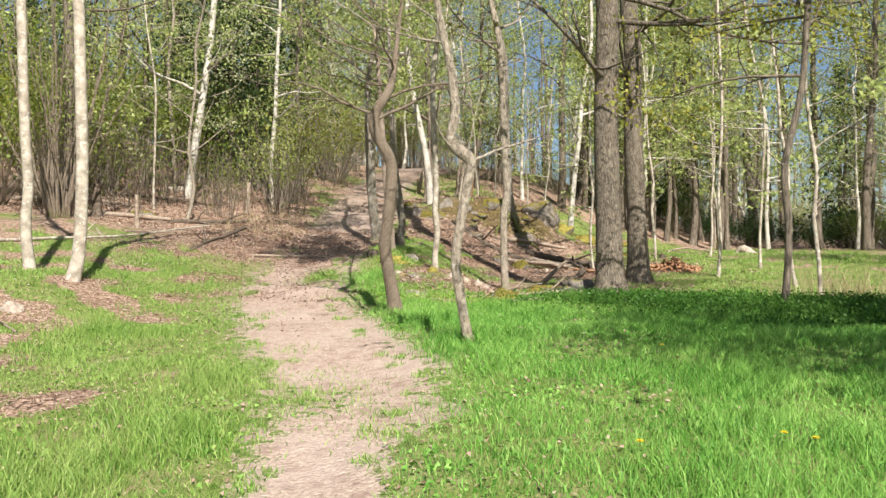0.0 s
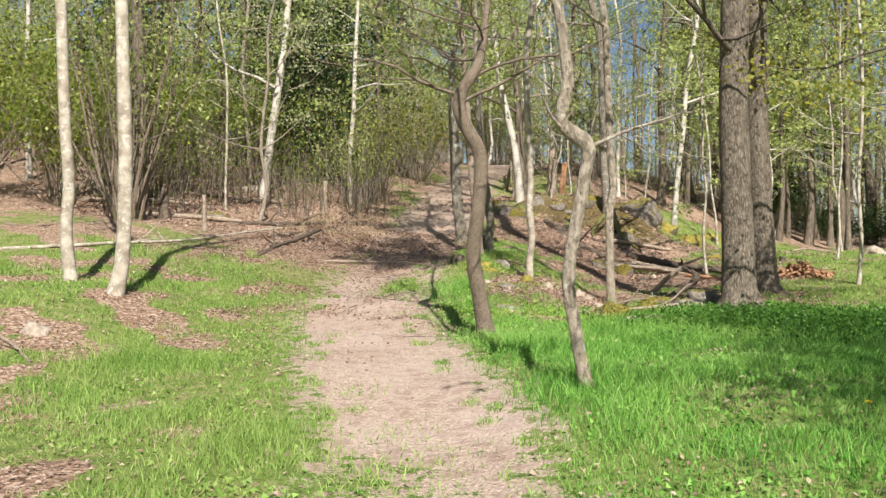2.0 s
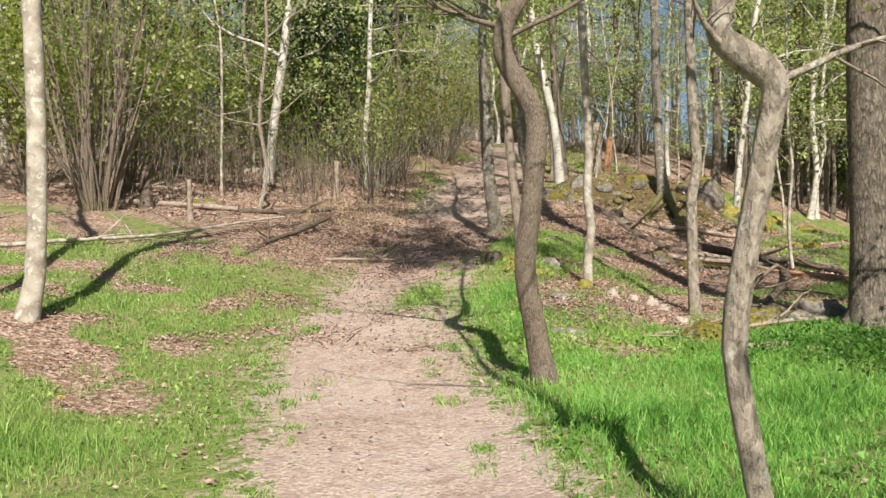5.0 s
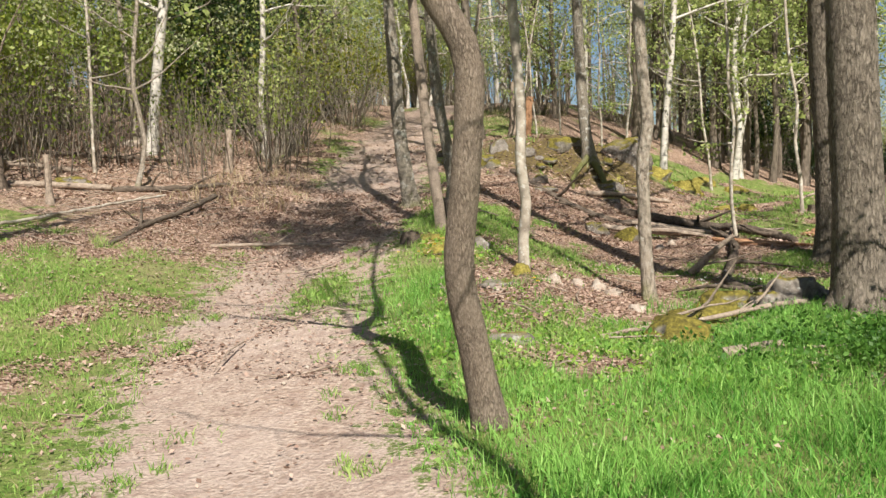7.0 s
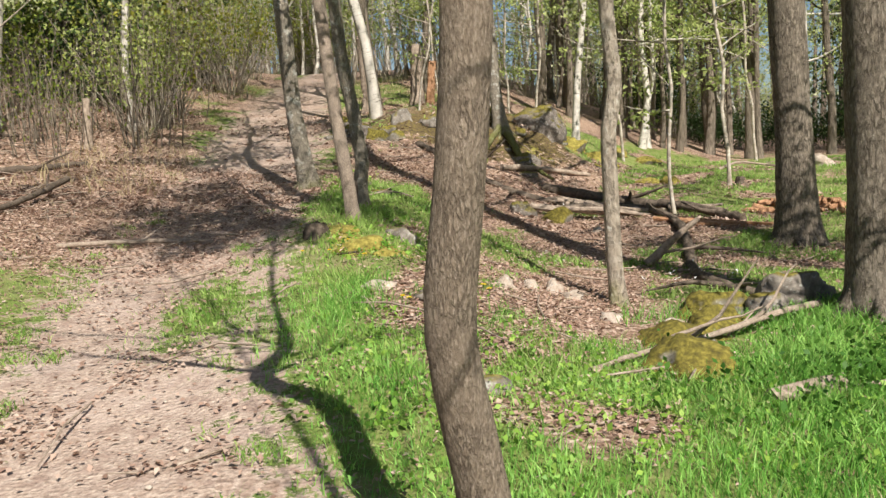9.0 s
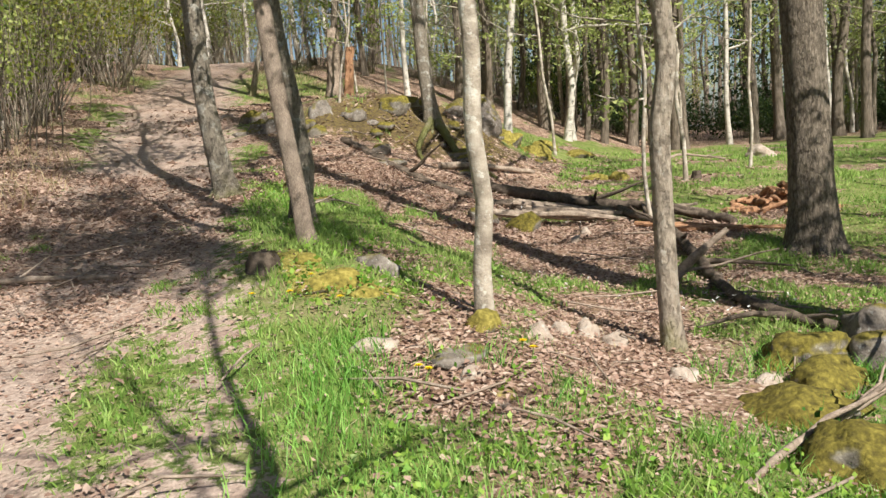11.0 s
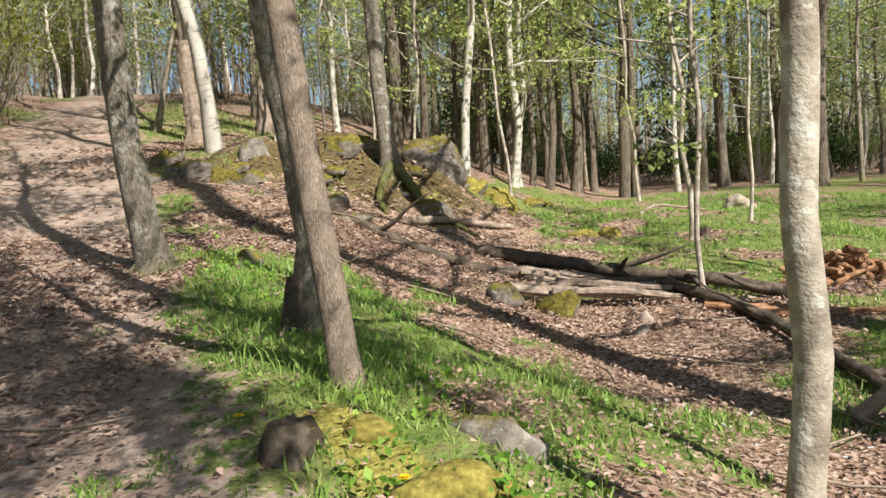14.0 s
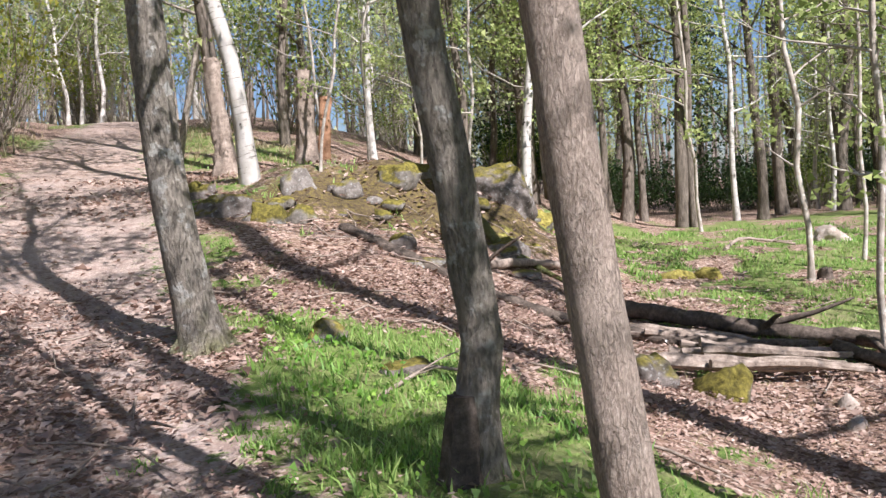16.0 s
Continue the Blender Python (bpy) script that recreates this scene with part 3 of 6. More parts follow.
def build_ground():
    def steps(a, b, fine, far):
        core = np.arange(a, b + 1e-6, fine)
        out, s, lo, hi = [], fine, a, b
        lows, highs = [], []
        while hi < far:
            s *= 1.16
            lo, hi = lo - s, hi + s
            lows.append(lo)
            highs.append(hi)
        return np.concatenate((lows[::-1], core, highs))

    xs, ys = steps(-9, 10, 0.14, 1500), steps(0, 31, 0.14, 1500)
    X, Y = np.meshgrid(xs, ys)
    Z = height(X, Y)
    g = np.random.default_rng(5)
    near = np.clip(1 - np.maximum(np.abs(X) - 12, 0) / 10, 0, 1)
    pm, lm = path_mask(X, Y), litter_mask(X, Y)
    Z = Z - 0.03 * pm + near * g.normal(size=Z.shape) * 0.003
    nx, ny = len(xs), len(ys)
    i, j = np.meshgrid(np.arange(nx - 1), np.arange(ny - 1))
    a = (j * nx + i).ravel()
    s = Shape().add(np.stack((X, Y, Z), -1).reshape(-1, 3), np.stack((a, a + 1, a + nx + 1, a + nx), -1))
    ob = thing("ground", s, GROUND, (0, 0, 0), "forest floor of turf, trodden earth and fallen leaves", "ground", kind="structure")
    moss = hump(X, Y, 2.2, 26.4, 1.7, 1.3, 1.0) + hump(X, Y, 0.0, 26.2, 1.6, 0.9, 0.7) + hump(X, Y, -0.9, 16.5, 0.5, 0.5, 0.5) + hump(X, Y, 1.2, 14.6, 0.6, 0.6, 0.4) + hump(X, Y, 4.4, 18.2, 0.7, 0.6, 0.45)
    Z2 = Z + 0.12 * np.clip(moss, 0, 1) * near * (np.sin(4.1 * X + 2 * np.sin(2.3 * Y)) * np.sin(3.7 * Y + np.sin(3 * X)))
    co = np.stack((X, Y, Z2), -1).reshape(-1, 3).astype(np.float32)
    ob.data.vertices.foreach_set("co", co.ravel())
    for name, m in (("path", pm), ("litter", lm), ("moss", moss), ("gold", gold_mask(X, Y))):
        layer = ob.data.attributes.new(name, "FLOAT", "POINT")
        layer.data.foreach_set("value", m.astype(np.float32).ravel())
    return ob


build_ground()


def build_road():
    """The pale road far off between the trunks."""
    t = np.linspace(-60, 60, 41)
    mid = np.array((40.0, 62.0))
    along, across = np.array((0.74, -0.67)), np.array((0.67, 0.74))
    v = []
    for u in t:
        for w in (-2.2, 2.2):
            q = mid + along * u + across * w
            v.append((q[0], q[1], float(height(q[0], q[1])) + 0.12))
    k = np.arange(40) * 2
    s = Shape().add(v, np.stack((k, k + 2, k + 3, k + 1), -1))
    thing("road", s, ASPHALT, (0, 0, 0), "pale grey road behind the far trunks", "road", kind="structure")


build_road()


# ---- trees ----
def make_tree(name, label, x, y, spine, r0, r1, bark, leaf, tall, seed, boughs=9, first=0.4, reach=1.6, leaf_size=0.06, leaf_count=700, flare=1.5, sides=12, twigs=5, up=0.35, group="trees of the wood", spread=0.28, ends=(), thin=(), knob=(), clump=24, sun_gap=()):
    """A tree: a trunk along a given spine that goes on to its full height, limbs with twigs, and a crown of small leaves."""
    g = np.random.default_rng(seed)
    z = float(height(x, y)) - 0.06
    root = empty(name, x, y, z, label, "tree", group)
    p = np.array(spine, float)
    if p[-1][2] < tall:
        d = (p[-1] - p[-2]) / np.linalg.norm(p[-1] - p[-2])
        d = d * 0.3 + np.array((0, 0, 0.7))
        steps = max(2, int((tall - p[-1][2]) / 0.9))
        q, extra = p[-1].copy(), []
        for _ in range(steps):
            d = d + g.normal(size=3) * np.array((0.12, 0.12, 0.0))
            q = q + d / np.linalg.norm(d) * (tall - p[-1][2]) / steps
            extra.append(q.copy())
        p = np.vstack((p, extra))
    c = curve_through(p, 0.14 if sides > 9 else 0.6)
    h = np.clip((c[:, 2] - c[0, 2]) / tall, 0, 1)
    rad = r0 * (1 - h) ** 0.7 + r1 * h + r0 * (flare - 1) * np.exp(-(c[:, 2] - c[0, 2]) / (1.6 * r0 + 0.03))
    if thin:
        rad = rad * np.interp(c[:, 2], thin[:2], (1.0, thin[2]))
    if knob:
        rad = rad * (1 + knob[2] * np.exp(-(((c[:, 2] - knob[0]) / knob[1]) ** 2)))
    rad = np.maximum(rad, 0.008)
    s = Shape().tube(c, rad, sides, 0.06 if sides > 9 else 0.03, seed)
    if sides > 11 and r0 > 0.1:
        for k in range(6):
            a = k * 1.05 + g.uniform(-0.3, 0.3)
            w = np.array((math.cos(a), math.sin(a), 0))
            s.tube(curve_through([w * r0 * 0.55 + (0, 0, r0 * 1.9), w * r0 * 1.15 + (0, 0, r0 * 0.7), w * r0 * 2.1 + (0, 0, -0.02), w * r0 * 3.0 + (0, 0, -0.1)], 0.08), np.linspace(0.5, 0.16, len(curve_through([w * r0 * 0.55 + (0, 0, r0 * 1.9), w * r0 * 1.15 + (0, 0, r0 * 0.7), w * r0 * 2.1 + (0, 0, -0.02), w * r0 * 3.0 + (0, 0, -0.1)], 0.08))) * r0, 7)
    crown, spots = Shape(), []
    starts = [(None, None, None)] * boughs + list(ends)
    for k, (fh, az, ln) in enumerate(starts):
        fh = first + (0.97 - first) * (k + g.uniform(0, 0.8)) / max(1, boughs) if fh is None else fh
        i = min(len(c) - 2, int(np.searchsorted(h, fh)))
        az = g.uniform(0, 2 * math.pi) if az is None else az
        way = (math.cos(az), math.sin(az), up + g.uniform(-0.2, 0.3))
        ln = reach * (1.15 - 0.6 * fh) * g.uniform(0.7, 1.25) if ln is None else ln
        bp, br = bough(g, c[i], way, ln, max(0.008, min(rad[i] * 0.55, 0.05) if k < boughs else min(rad[i] * 0.32, 0.024)), 0.3, 0.04, 7 if sides > 9 else 5)
        limb = Shape().tube(bp, br, 6 if sides > 9 else 4)
        limb_ob = part("limb", limb, bark, root) if sides > 9 else None
        for _ in range(twigs):
            m = g.integers(1, len(bp))
            tp, tr = bough(g, bp[m], bp[m] - bp[m - 1] + g.normal(size=3) * 0.22, ln * g.uniform(0.25, 0.5), max(0.004, br[m] * 0.6), 0.4, 0.02, 4 if sides > 9 else 3)
            if sides > 9:
                part("twig", Shape().tube(tp, tr, 4), bark, limb_ob)
            else:
                limb.tube(tp, tr, 3, cap=False)
            if k < boughs:
                spots.append(tp[1:])
        if k < boughs:
            spots.append(bp[2:])
        if sides <= 9:
            s.v += limb.v
            s.f += [f + s.n for f in limb.f]
            s.n += limb.n
    part("trunk", s, bark, root)
    if leaf_count and spots:
        q = np.vstack(spots)
        # leaves hang in loose sprays with gaps between them
        sprays = max(12, leaf_count // clump)
        q = q[g.integers(0, len(q), sprays)] + g.normal(size=(sprays, 3)) * spread * np.array((1, 1, 0.7))
        q = q[g.integers(0, sprays, leaf_count)] + g.normal(size=(leaf_count, 3)) * spread * np.array((0.55, 0.55, 0.22))
        # leaves dropped in a slot along the sun's line, to let light through
        if sun_gap:
            u = q[:, 0] + 0.286 * q[:, 1]
            q = q[(u < sun_gap[0]) | (u > sun_gap[1])]
        leaves_at(crown, q, leaf_size, g, simple=sides <= 9)
        part("crown", crown, leaf, root, round_off=False)
    return root


# the bent trees beside the path
make_tree("bent_tree", "slim grey tree with a sharp elbow, in the grass", 0.22, 8.37,
          [(0.04, 0, 0), (-0.05, 0, 0.48), (-0.1, 0, 0.82), (-0.07, 0, 1.1), (-0.01, 0, 1.43), (0.025, 0, 1.63), (0.05, 0, 1.77), (0.03, 0, 1.83), (-0.03, 0, 1.88), (-0.12, 0, 1.95), (-0.15, 0, 2.0), (-0.14, 0, 2.09), (-0.1, 0, 2.28), (-0.12, 0, 2.5), (-0.16, 0, 2.78), (-0.24, 0.02, 3.13), (-0.3, 0.05, 3.6)],
          0.048, 0.02, GREY_BARK, SPRING_LEAF, 11.2, 11, boughs=12, first=0.8, reach=2.0, leaf_count=2200, leaf_size=0.085, flare=1.25, twigs=7, sides=18, thin=(2.4, 4.6, 0.4), knob=(1.87, 0.08, 0.35),
          ends=((0.16, 0.3, 0.9), (0.165, 2.9, 0.5), (0.25, 3.0, 1.7), (0.275, 2.6, 1.6), (0.3, 1.0, 1.6), (0.37, 0.2, 1.8)))
# its crown has an added slot that lets sun onto the leaning alder
make_tree("bent_tree", "crooked grey-brown tree with a hooked upper trunk beside the path", -0.61, 11.4,
          [(0, 0, 0), (-0.07, -0.03, 0.42), (-0.14, -0.09, 0.86), (-0.12, -0.12, 1.12), (-0.08, -0.14, 1.45), (-0.05, -0.14, 1.9), (-0.12, -0.13, 2.12), (-0.24, -0.13, 2.32), (-0.29, -0.13, 2.52), (-0.23, -0.12, 2.7), (-0.1, -0.1, 2.9), (-0.03, -0.05, 3.2), (0.08, 0.08, 4.2), (0.32, 0.05, 5.5), (0.6, 0.0, 7.0), (0.7, -0.1, 8.6)],
          0.082, 0.02, SCALY_BARK, SPRING_LEAF, 9.8, 12, boughs=24, first=0.54, reach=2.4, sun_gap=(0.95, 1.4), leaf_count=12500, clump=44, leaf_size=0.088, flare=1.45, twigs=8, sides=20, thin=(2.5, 3.8, 0.36), ends=((0.25, 0.5, 1.6), (0.26, 2.7, 1.9), (0.28, 0.1, 2.0), (0.3, 2.3, 2.2), (0.31, 4.6, 1.6), (0.34, 3.4, 2.0), (0.33, 3.05, 2.8), (0.38, 2.8, 3.0), (0.36, 3.5, 2.4), (0.4, 0.4, 2.4)))
make_tree("pale_tree", "pale mottled trunk at the edge of the grass", -5.2, 12.2, [(0, 0, 0), (0.1, 0, 0.4), (0.14, 0, 1.1), (0.15, 0, 2.0), (0.12, 0, 3.2), (0.1, 0, 4.4)],
          0.088, 0.03, PALE_BARK, SPRING_LEAF, 13, 13, boughs=9, first=0.36, reach=2.6, flare=1.35, leaf_count=900)
make_tree("pale_tree", "pale mottled trunk beside a thicker twin", -6.0, 12.65, [(0, 0, 0), (-0.06, 0, 0.7), (-0.02, 0, 1.3), (-0.07, 0, 2.1), (-0.11, 0, 3.4), (-0.13, 0, 4.4)],
          0.078, 0.03, PALE_BARK, SPRING_LEAF, 12, 14, boughs=9, first=0.4, reach=2.4, flare=1.3, leaf_count=900)
make_tree("oak", "stout old oak with furrowed bark in undergrowth", 2.85, 14.8, [(0, 0, 0), (-0.03, 0, 1.2), (-0.08, 0, 3.0), (-0.06, 0, 5.0)], 0.22, 0.08, RIDGED_OAK, YELLOW_LEAF, 15, 15,
          boughs=16, first=0.24, reach=4.2, flare=1.45, sides=16, leaf_count=3600, twigs=8, up=0.1, leaf_size=0.07, spread=0.35)
make_tree("oak", "stout old oak with mossy foot among fallen leaves", 4.15, 18.45, [(0, 0, 0), (-0.04, 0, 1.2), (-0.12, 0, 3.0), (-0.14, 0, 5.0)], 0.205, 0.08, RIDGED_OAK, YELLOW_LEAF, 15, 16,
          boughs=15, first=0.24, reach=4.0, flare=1.6, sides=16, leaf_count=3200, twigs=8, up=0.12, leaf_size=0.07, spread=0.35)
make_tree("slim_tree", "slim pale straight tree with a mossy foot", -0.14, 15.62, [(0, 0, 0), (0.0, 0, 0.38), (0.04, 0, 0.75), (0.0, 0, 1.15), (0.02, 0, 1.6), (0.0, 0, 2.2), (-0.05, 0, 3.5)],
          0.055, 0.02, PALE_BARK, SPRING_LEAF, 9, 17, boughs=8, first=0.45, reach=1.7, flare=1.25)
make_tree("slim_tree", "slim grey tree with a mossy foot among stones", 1.14, 15.76, [(0, 0, 0), (-0.03, 0, 0.45), (-0.04, 0, 0.95), (-0.04, 0, 1.5), (0.02, 0, 1.85), (-0.02, 0, 2.4), (-0.06, 0, 3.5)],
          0.068, 0.02, GREY_BARK, SPRING_LEAF, 9.5, 18, boughs=8, first=0.42, reach=1.9, flare=1.45)
make_tree("alder", "leaning brown trunk rising beside a dark twin", -1.0, 17.4, [(0, 0, 0), (-0.04, 0, 0.4), (-0.09, 0.02, 0.85), (-0.14, 0.03, 1.35), (-0.18, 0.05, 1.9), (-0.26, 0.08, 3.0)],
          0.066, 0.022, ALDER_BARK, SPRING_LEAF, 10, 19, sides=18, thin=(2.4, 5.0, 0.45), boughs=14, first=0.27, reach=2.4, flare=1.3, leaf_size=0.085, leaf_count=5200, clump=40)
make_tree("alder", "dark lichen-spotted trunk with a swollen foot", -0.9, 18.62, [(0, 0, 0), (-0.01, 0, 0.3), (0.03, 0, 0.54), (0.0, 0, 0.81), (-0.03, 0, 1.11), (-0.08, 0, 1.41), (-0.13, 0, 1.8), (-0.2, 0, 3.0)],
          0.078, 0.025, MOSSY_BARK, SPRING_LEAF, 10, 20, boughs=12, first=0.36, reach=2.4, flare=1.5, leaf_size=0.085, leaf_count=5200, clump=40, sides=18, thin=(2.4, 5.0, 0.5))
make_tree("alder", "grey trunk leaning over the edge of the path", -1.6, 21.4, [(0, 0, 0), (-0.04, 0, 0.3), (-0.1, 0, 0.75), (-0.14, 0, 1.1), (-0.17, 0, 1.6), (-0.19, 0, 2.2), (-0.24, 0, 3.4)],
          0.12, 0.03, MOSSY_BARK, SPRING_LEAF, 11, 21, boughs=11, first=0.4, reach=2.6, flare=1.5, leaf_size=0.085, leaf_count=5200, clump=40, sides=18, thin=(2.4, 5.0, 0.5))
make_tree("mound_tree", "dark slender tree rooted beside a boulder on the mound", 2.06, 26.2, [(0, 0, 0), (-0.1, 0, 1.0), (-0.16, 0, 2.4), (-0.2, 0, 4.5)], 0.125, 0.03, MOSSY_BARK, SPRING_LEAF, 12, 22, flare=1.8, reach=2.4, leaf_count=1000)
make_tree("dark_tree", "dark crooked tree at the rim of the grass", 4.6, 11.8, [(0, 0, 0), (0.06, 0, 0.5), (0.08, 0, 1.2), (0.02, 0, 1.9), (0.08, 0, 2.3), (0.26, 0, 3.1), (0.34, 0, 4.2)],
          0.052, 0.02, POLE_BARK, YELLOW_LEAF, 8, 23, boughs=14, first=0.4, reach=3.0, leaf_count=4200, leaf_size=0.075, up=0.08, spread=0.32)
make_tree("roadside_oak", "broad oak whose low boughs hang over the grass", 6.6, 2.2, [(0, 0, 0), (0, 0, 2), (0.1, 0, 4)], 0.3, 0.08, OAK_BARK, YELLOW_LEAF, 10, 24,
          boughs=16, first=0.3, reach=4.2, sides=14, leaf_count=20000, twigs=8, up=0.1, leaf_size=0.11, spread=0.5, ends=((0.38, 2.4, 5.0), (0.4, 2.1, 5.5)))


# ---- the wood: a few kinds, each built once and repeated ----
WOOD = "trees of the wood"


def wander(g, tall, lean=0.03, kink=0.12):
    n = 5
    p = [np.zeros(3)]
    tilt = g.normal(size=2) * lean
    for k in range(1, n + 1):
        z = 0.6 * tall * k / n
        p.append(np.array((tilt[0] * z + g.normal() * kink * 0.5, tilt[1] * z + g.normal() * kink * 0.5, z)))
    return p


def kinds_of_wood():
    g = np.random.default_rng(77)
    far = (0, 140)
    out = {}
    specs = (
        ("pole_tree", "slender brown forest tree in young leaf", POLE_BARK, SPRING_LEAF, 12, 0.085, 4200, 4, 0.2),
        ("birch", "white-barked birch in young leaf", BIRCH_BARK, SPRING_LEAF, 13, 0.1, 3400, 4, 0.22),
        ("thick_tree", "dark thick forest trunk", POLE_BARK, SPRING_LEAF, 15, 0.17, 3000, 3, 0.3),
        ("sapling", "thin pale sapling with sparse young leaves", PALE_BARK, SPRING_LEAF, 5.5, 0.03, 650, 4, 0.25),
        ("bare_tree", "thin forest tree with bare grey twigs", GREY_BARK, HAZED_LEAF, 10, 0.06, 1900, 3, 0.2),
    )
    for name, label, bark, leaf, tall, r, count, n, first in specs:
        out[name] = []
        for k in range(n):
            seed = int(g.integers(1e6))
            t = tall * g.uniform(0.85, 1.15)
            ob = make_tree(name, label, *far, wander(g, t, 0.03, 0.16 if r > 0.05 else 0.05), r * g.uniform(0.8, 1.2), 0.015, bark, leaf, t, seed,
                           boughs=13 if name != "sapling" else 8, first=first * g.uniform(0.6, 1.2), reach=2.3 if r > 0.05 else 1.2, leaf_size=0.09 if r > 0.05 else 0.075,
                           leaf_count=count, sides=6, twigs=3, group=WOOD, spread=0.5 if r > 0.05 else 0.25, flare=1.35)
            out[name].append(ob)
            far = (far[0] + 6, 140)
    return out


KINDS = kinds_of_wood()


def plant(kind, x, y, turn=0.0, size=1.0, lean=(0.0, 0.0), pick=0, sink=0.06):
    src = KINDS[kind][pick % len(KINDS[kind])]
    m = pose(x, y, float(height(x, y)) - sink, lean[0], lean[1], turn) @ Matrix.Diagonal((size, size, size, 1))
    return copy_thing(src, m)


# trees that stand out one by one: kind, x, y, size, lean to the side, which
for i, (kind, x, y, size, tilt) in enumerate((
    ("birch", -7.66, 26.2, 1.15, 6), ("birch", -5.3, 27.1, 0.95, 1), ("sapling", -7.8, 23.5, 1.2, 1), ("pole_tree", -9.4, 27.5, 1.0, 0), ("thick_tree", -10.8, 29, 0.9, 0),
    ("birch", 4.14, 28.4, 1.1, 3), ("birch", 7.2, 32.8, 1.05, 0), ("birch", 7.5, 33.1, 0.8, 1), ("pole_tree", 8.6, 33.6, 1.05, -2), ("sapling", 5.7, 29.8, 1.3, -4), ("thick_tree", 10.6, 33.2, 0.95, 0),
    ("sapling", 10.2, 32.0, 1.4, -7), ("pole_tree", 10.9, 35.3, 1.0, 0), ("thick_tree", 15.0, 34.8, 0.95, 1), ("thick_tree", 16.7, 34.3, 0.9, -1), ("thick_tree", 15.2, 31.2, 0.85, 2),
    ("thick_tree", 17.2, 35.1, 1.0, 0), ("thick_tree", 18.3, 37.9, 1.0, 0), ("pole_tree", 19.7, 42.4, 1.0, 0), ("sapling", 5.9, 24.2, 1.25, 1), ("sapling", 3.63, 21.0, 0.95, 2), ("sapling", 7.7, 25.1, 1.1, 3),
    ("birch", -0.38, 27.2, 1.15, -11), ("pole_tree", -0.25, 30.3, 1.3, -3), ("bare_tree", -0.93, 31.9, 1.1, 12), ("birch", 3.0, 33.0, 0.9, -2), ("pole_tree", 1.3, 33.5, 1.0, 1), ("pole_tree", 2.4, 36.0, 1.0, 0),
    ("sapling", 0.5, 27.0, 0.7, 14), ("sapling", 1.2, 29.5, 0.9, -3), ("sapling", 1.7, 29.0, 0.8, 4), ("sapling", 2.9, 29.8, 0.9, -2), ("sapling", 3.4, 28.9, 1.0, 6),
    ("sapling", 6.0, 19.0, 1.35, 2), ("sapling", 7.8, 21.4, 1.4, 1), ("sapling", 5.85, 13.5, 1.2, 1), ("sapling", 6.9, 17.0, 1.2, -2),
    ("bare_tree", -6.6, 22.4, 0.7, 3),
)):
    plant(kind, x, y, i * 67.0 % 360 if tilt in (0, 1, -1) else 0.0, size, (0.0, tilt), i)


def over_brow(x, y):
    """True in the two gaps of the wood, behind the brow and beyond the glade, where the sky shows between the trunks."""
    way = math.degrees(math.atan2(x + 2.1, y - 15.7))
    return (y > 43 and 4.0 < way < 16.0) or (math.hypot(x + 2.1, y - 15.7) > 24 and 33.0 < way < 43.0)


def scatter_wood():
    g = np.random.default_rng(4)
    taken = [(-7.66, 26.2), (-5.3, 27.1), (4.14, 28.4), (2.06, 26.2)]
    made = 0
    tries = 0
    while made < 235 and tries < 12000:
        tries += 1
        a, d = g.uniform(-62, 66), 18 + 42 * g.uniform() ** 0.8
        x, y = -1.5 + d * math.sin(radians(a)), 6 + d * math.cos(radians(a))
        if float(path_side(x, y)) < 2.0 + max(0.0, (30 - y) * 0.05):
            continue
        left_wood = x < -6.5 - max(0.0, 21 - y) * 0.5 and y > 17
        back_wood = y > 31 + 0.1 * abs(x)
        right_wood = (x > 8.5 and 13 < y < 19.5) or (x > 16 and y > 19)
        if not (left_wood or back_wood or right_wood):
            continue
        if -3.5 < x < 7.5 and y < 46 and g.uniform() < 0.5:
            continue
        if over_brow(x, y) and g.uniform() < 0.75:
            continue
        if min((x - u) ** 2 + (y - w) ** 2 for u, w in taken) < 1.1 ** 2:
            continue
        taken.append((x, y))
        roll = g.uniform()
        kind = "pole_tree" if roll < 0.26 else "birch" if roll < 0.4 else "thick_tree" if roll < 0.56 else "sapling" if roll < 0.74 else "bare_tree"
        if y > 38 and -8 < x < 6:
            kind = "bare_tree" if roll < 0.6 else "birch"
        plant(kind, x, y, g.uniform(0, 360), g.uniform(0.75, 1.2), (g.normal() * 2.5, g.normal() * 2.5), int(g.integers(9)))
        made += 1
    for k in range(26):
        a = radians(100 + 160 * k / 25)
        d = g.uniform(22, 34)
        plant(("pole_tree", "thick_tree", "birch")[k % 3], d * math.sin(a), d * math.cos(a), k * 50.0, g.uniform(0.6, 0.8), (0, 0), k)


scatter_wood()


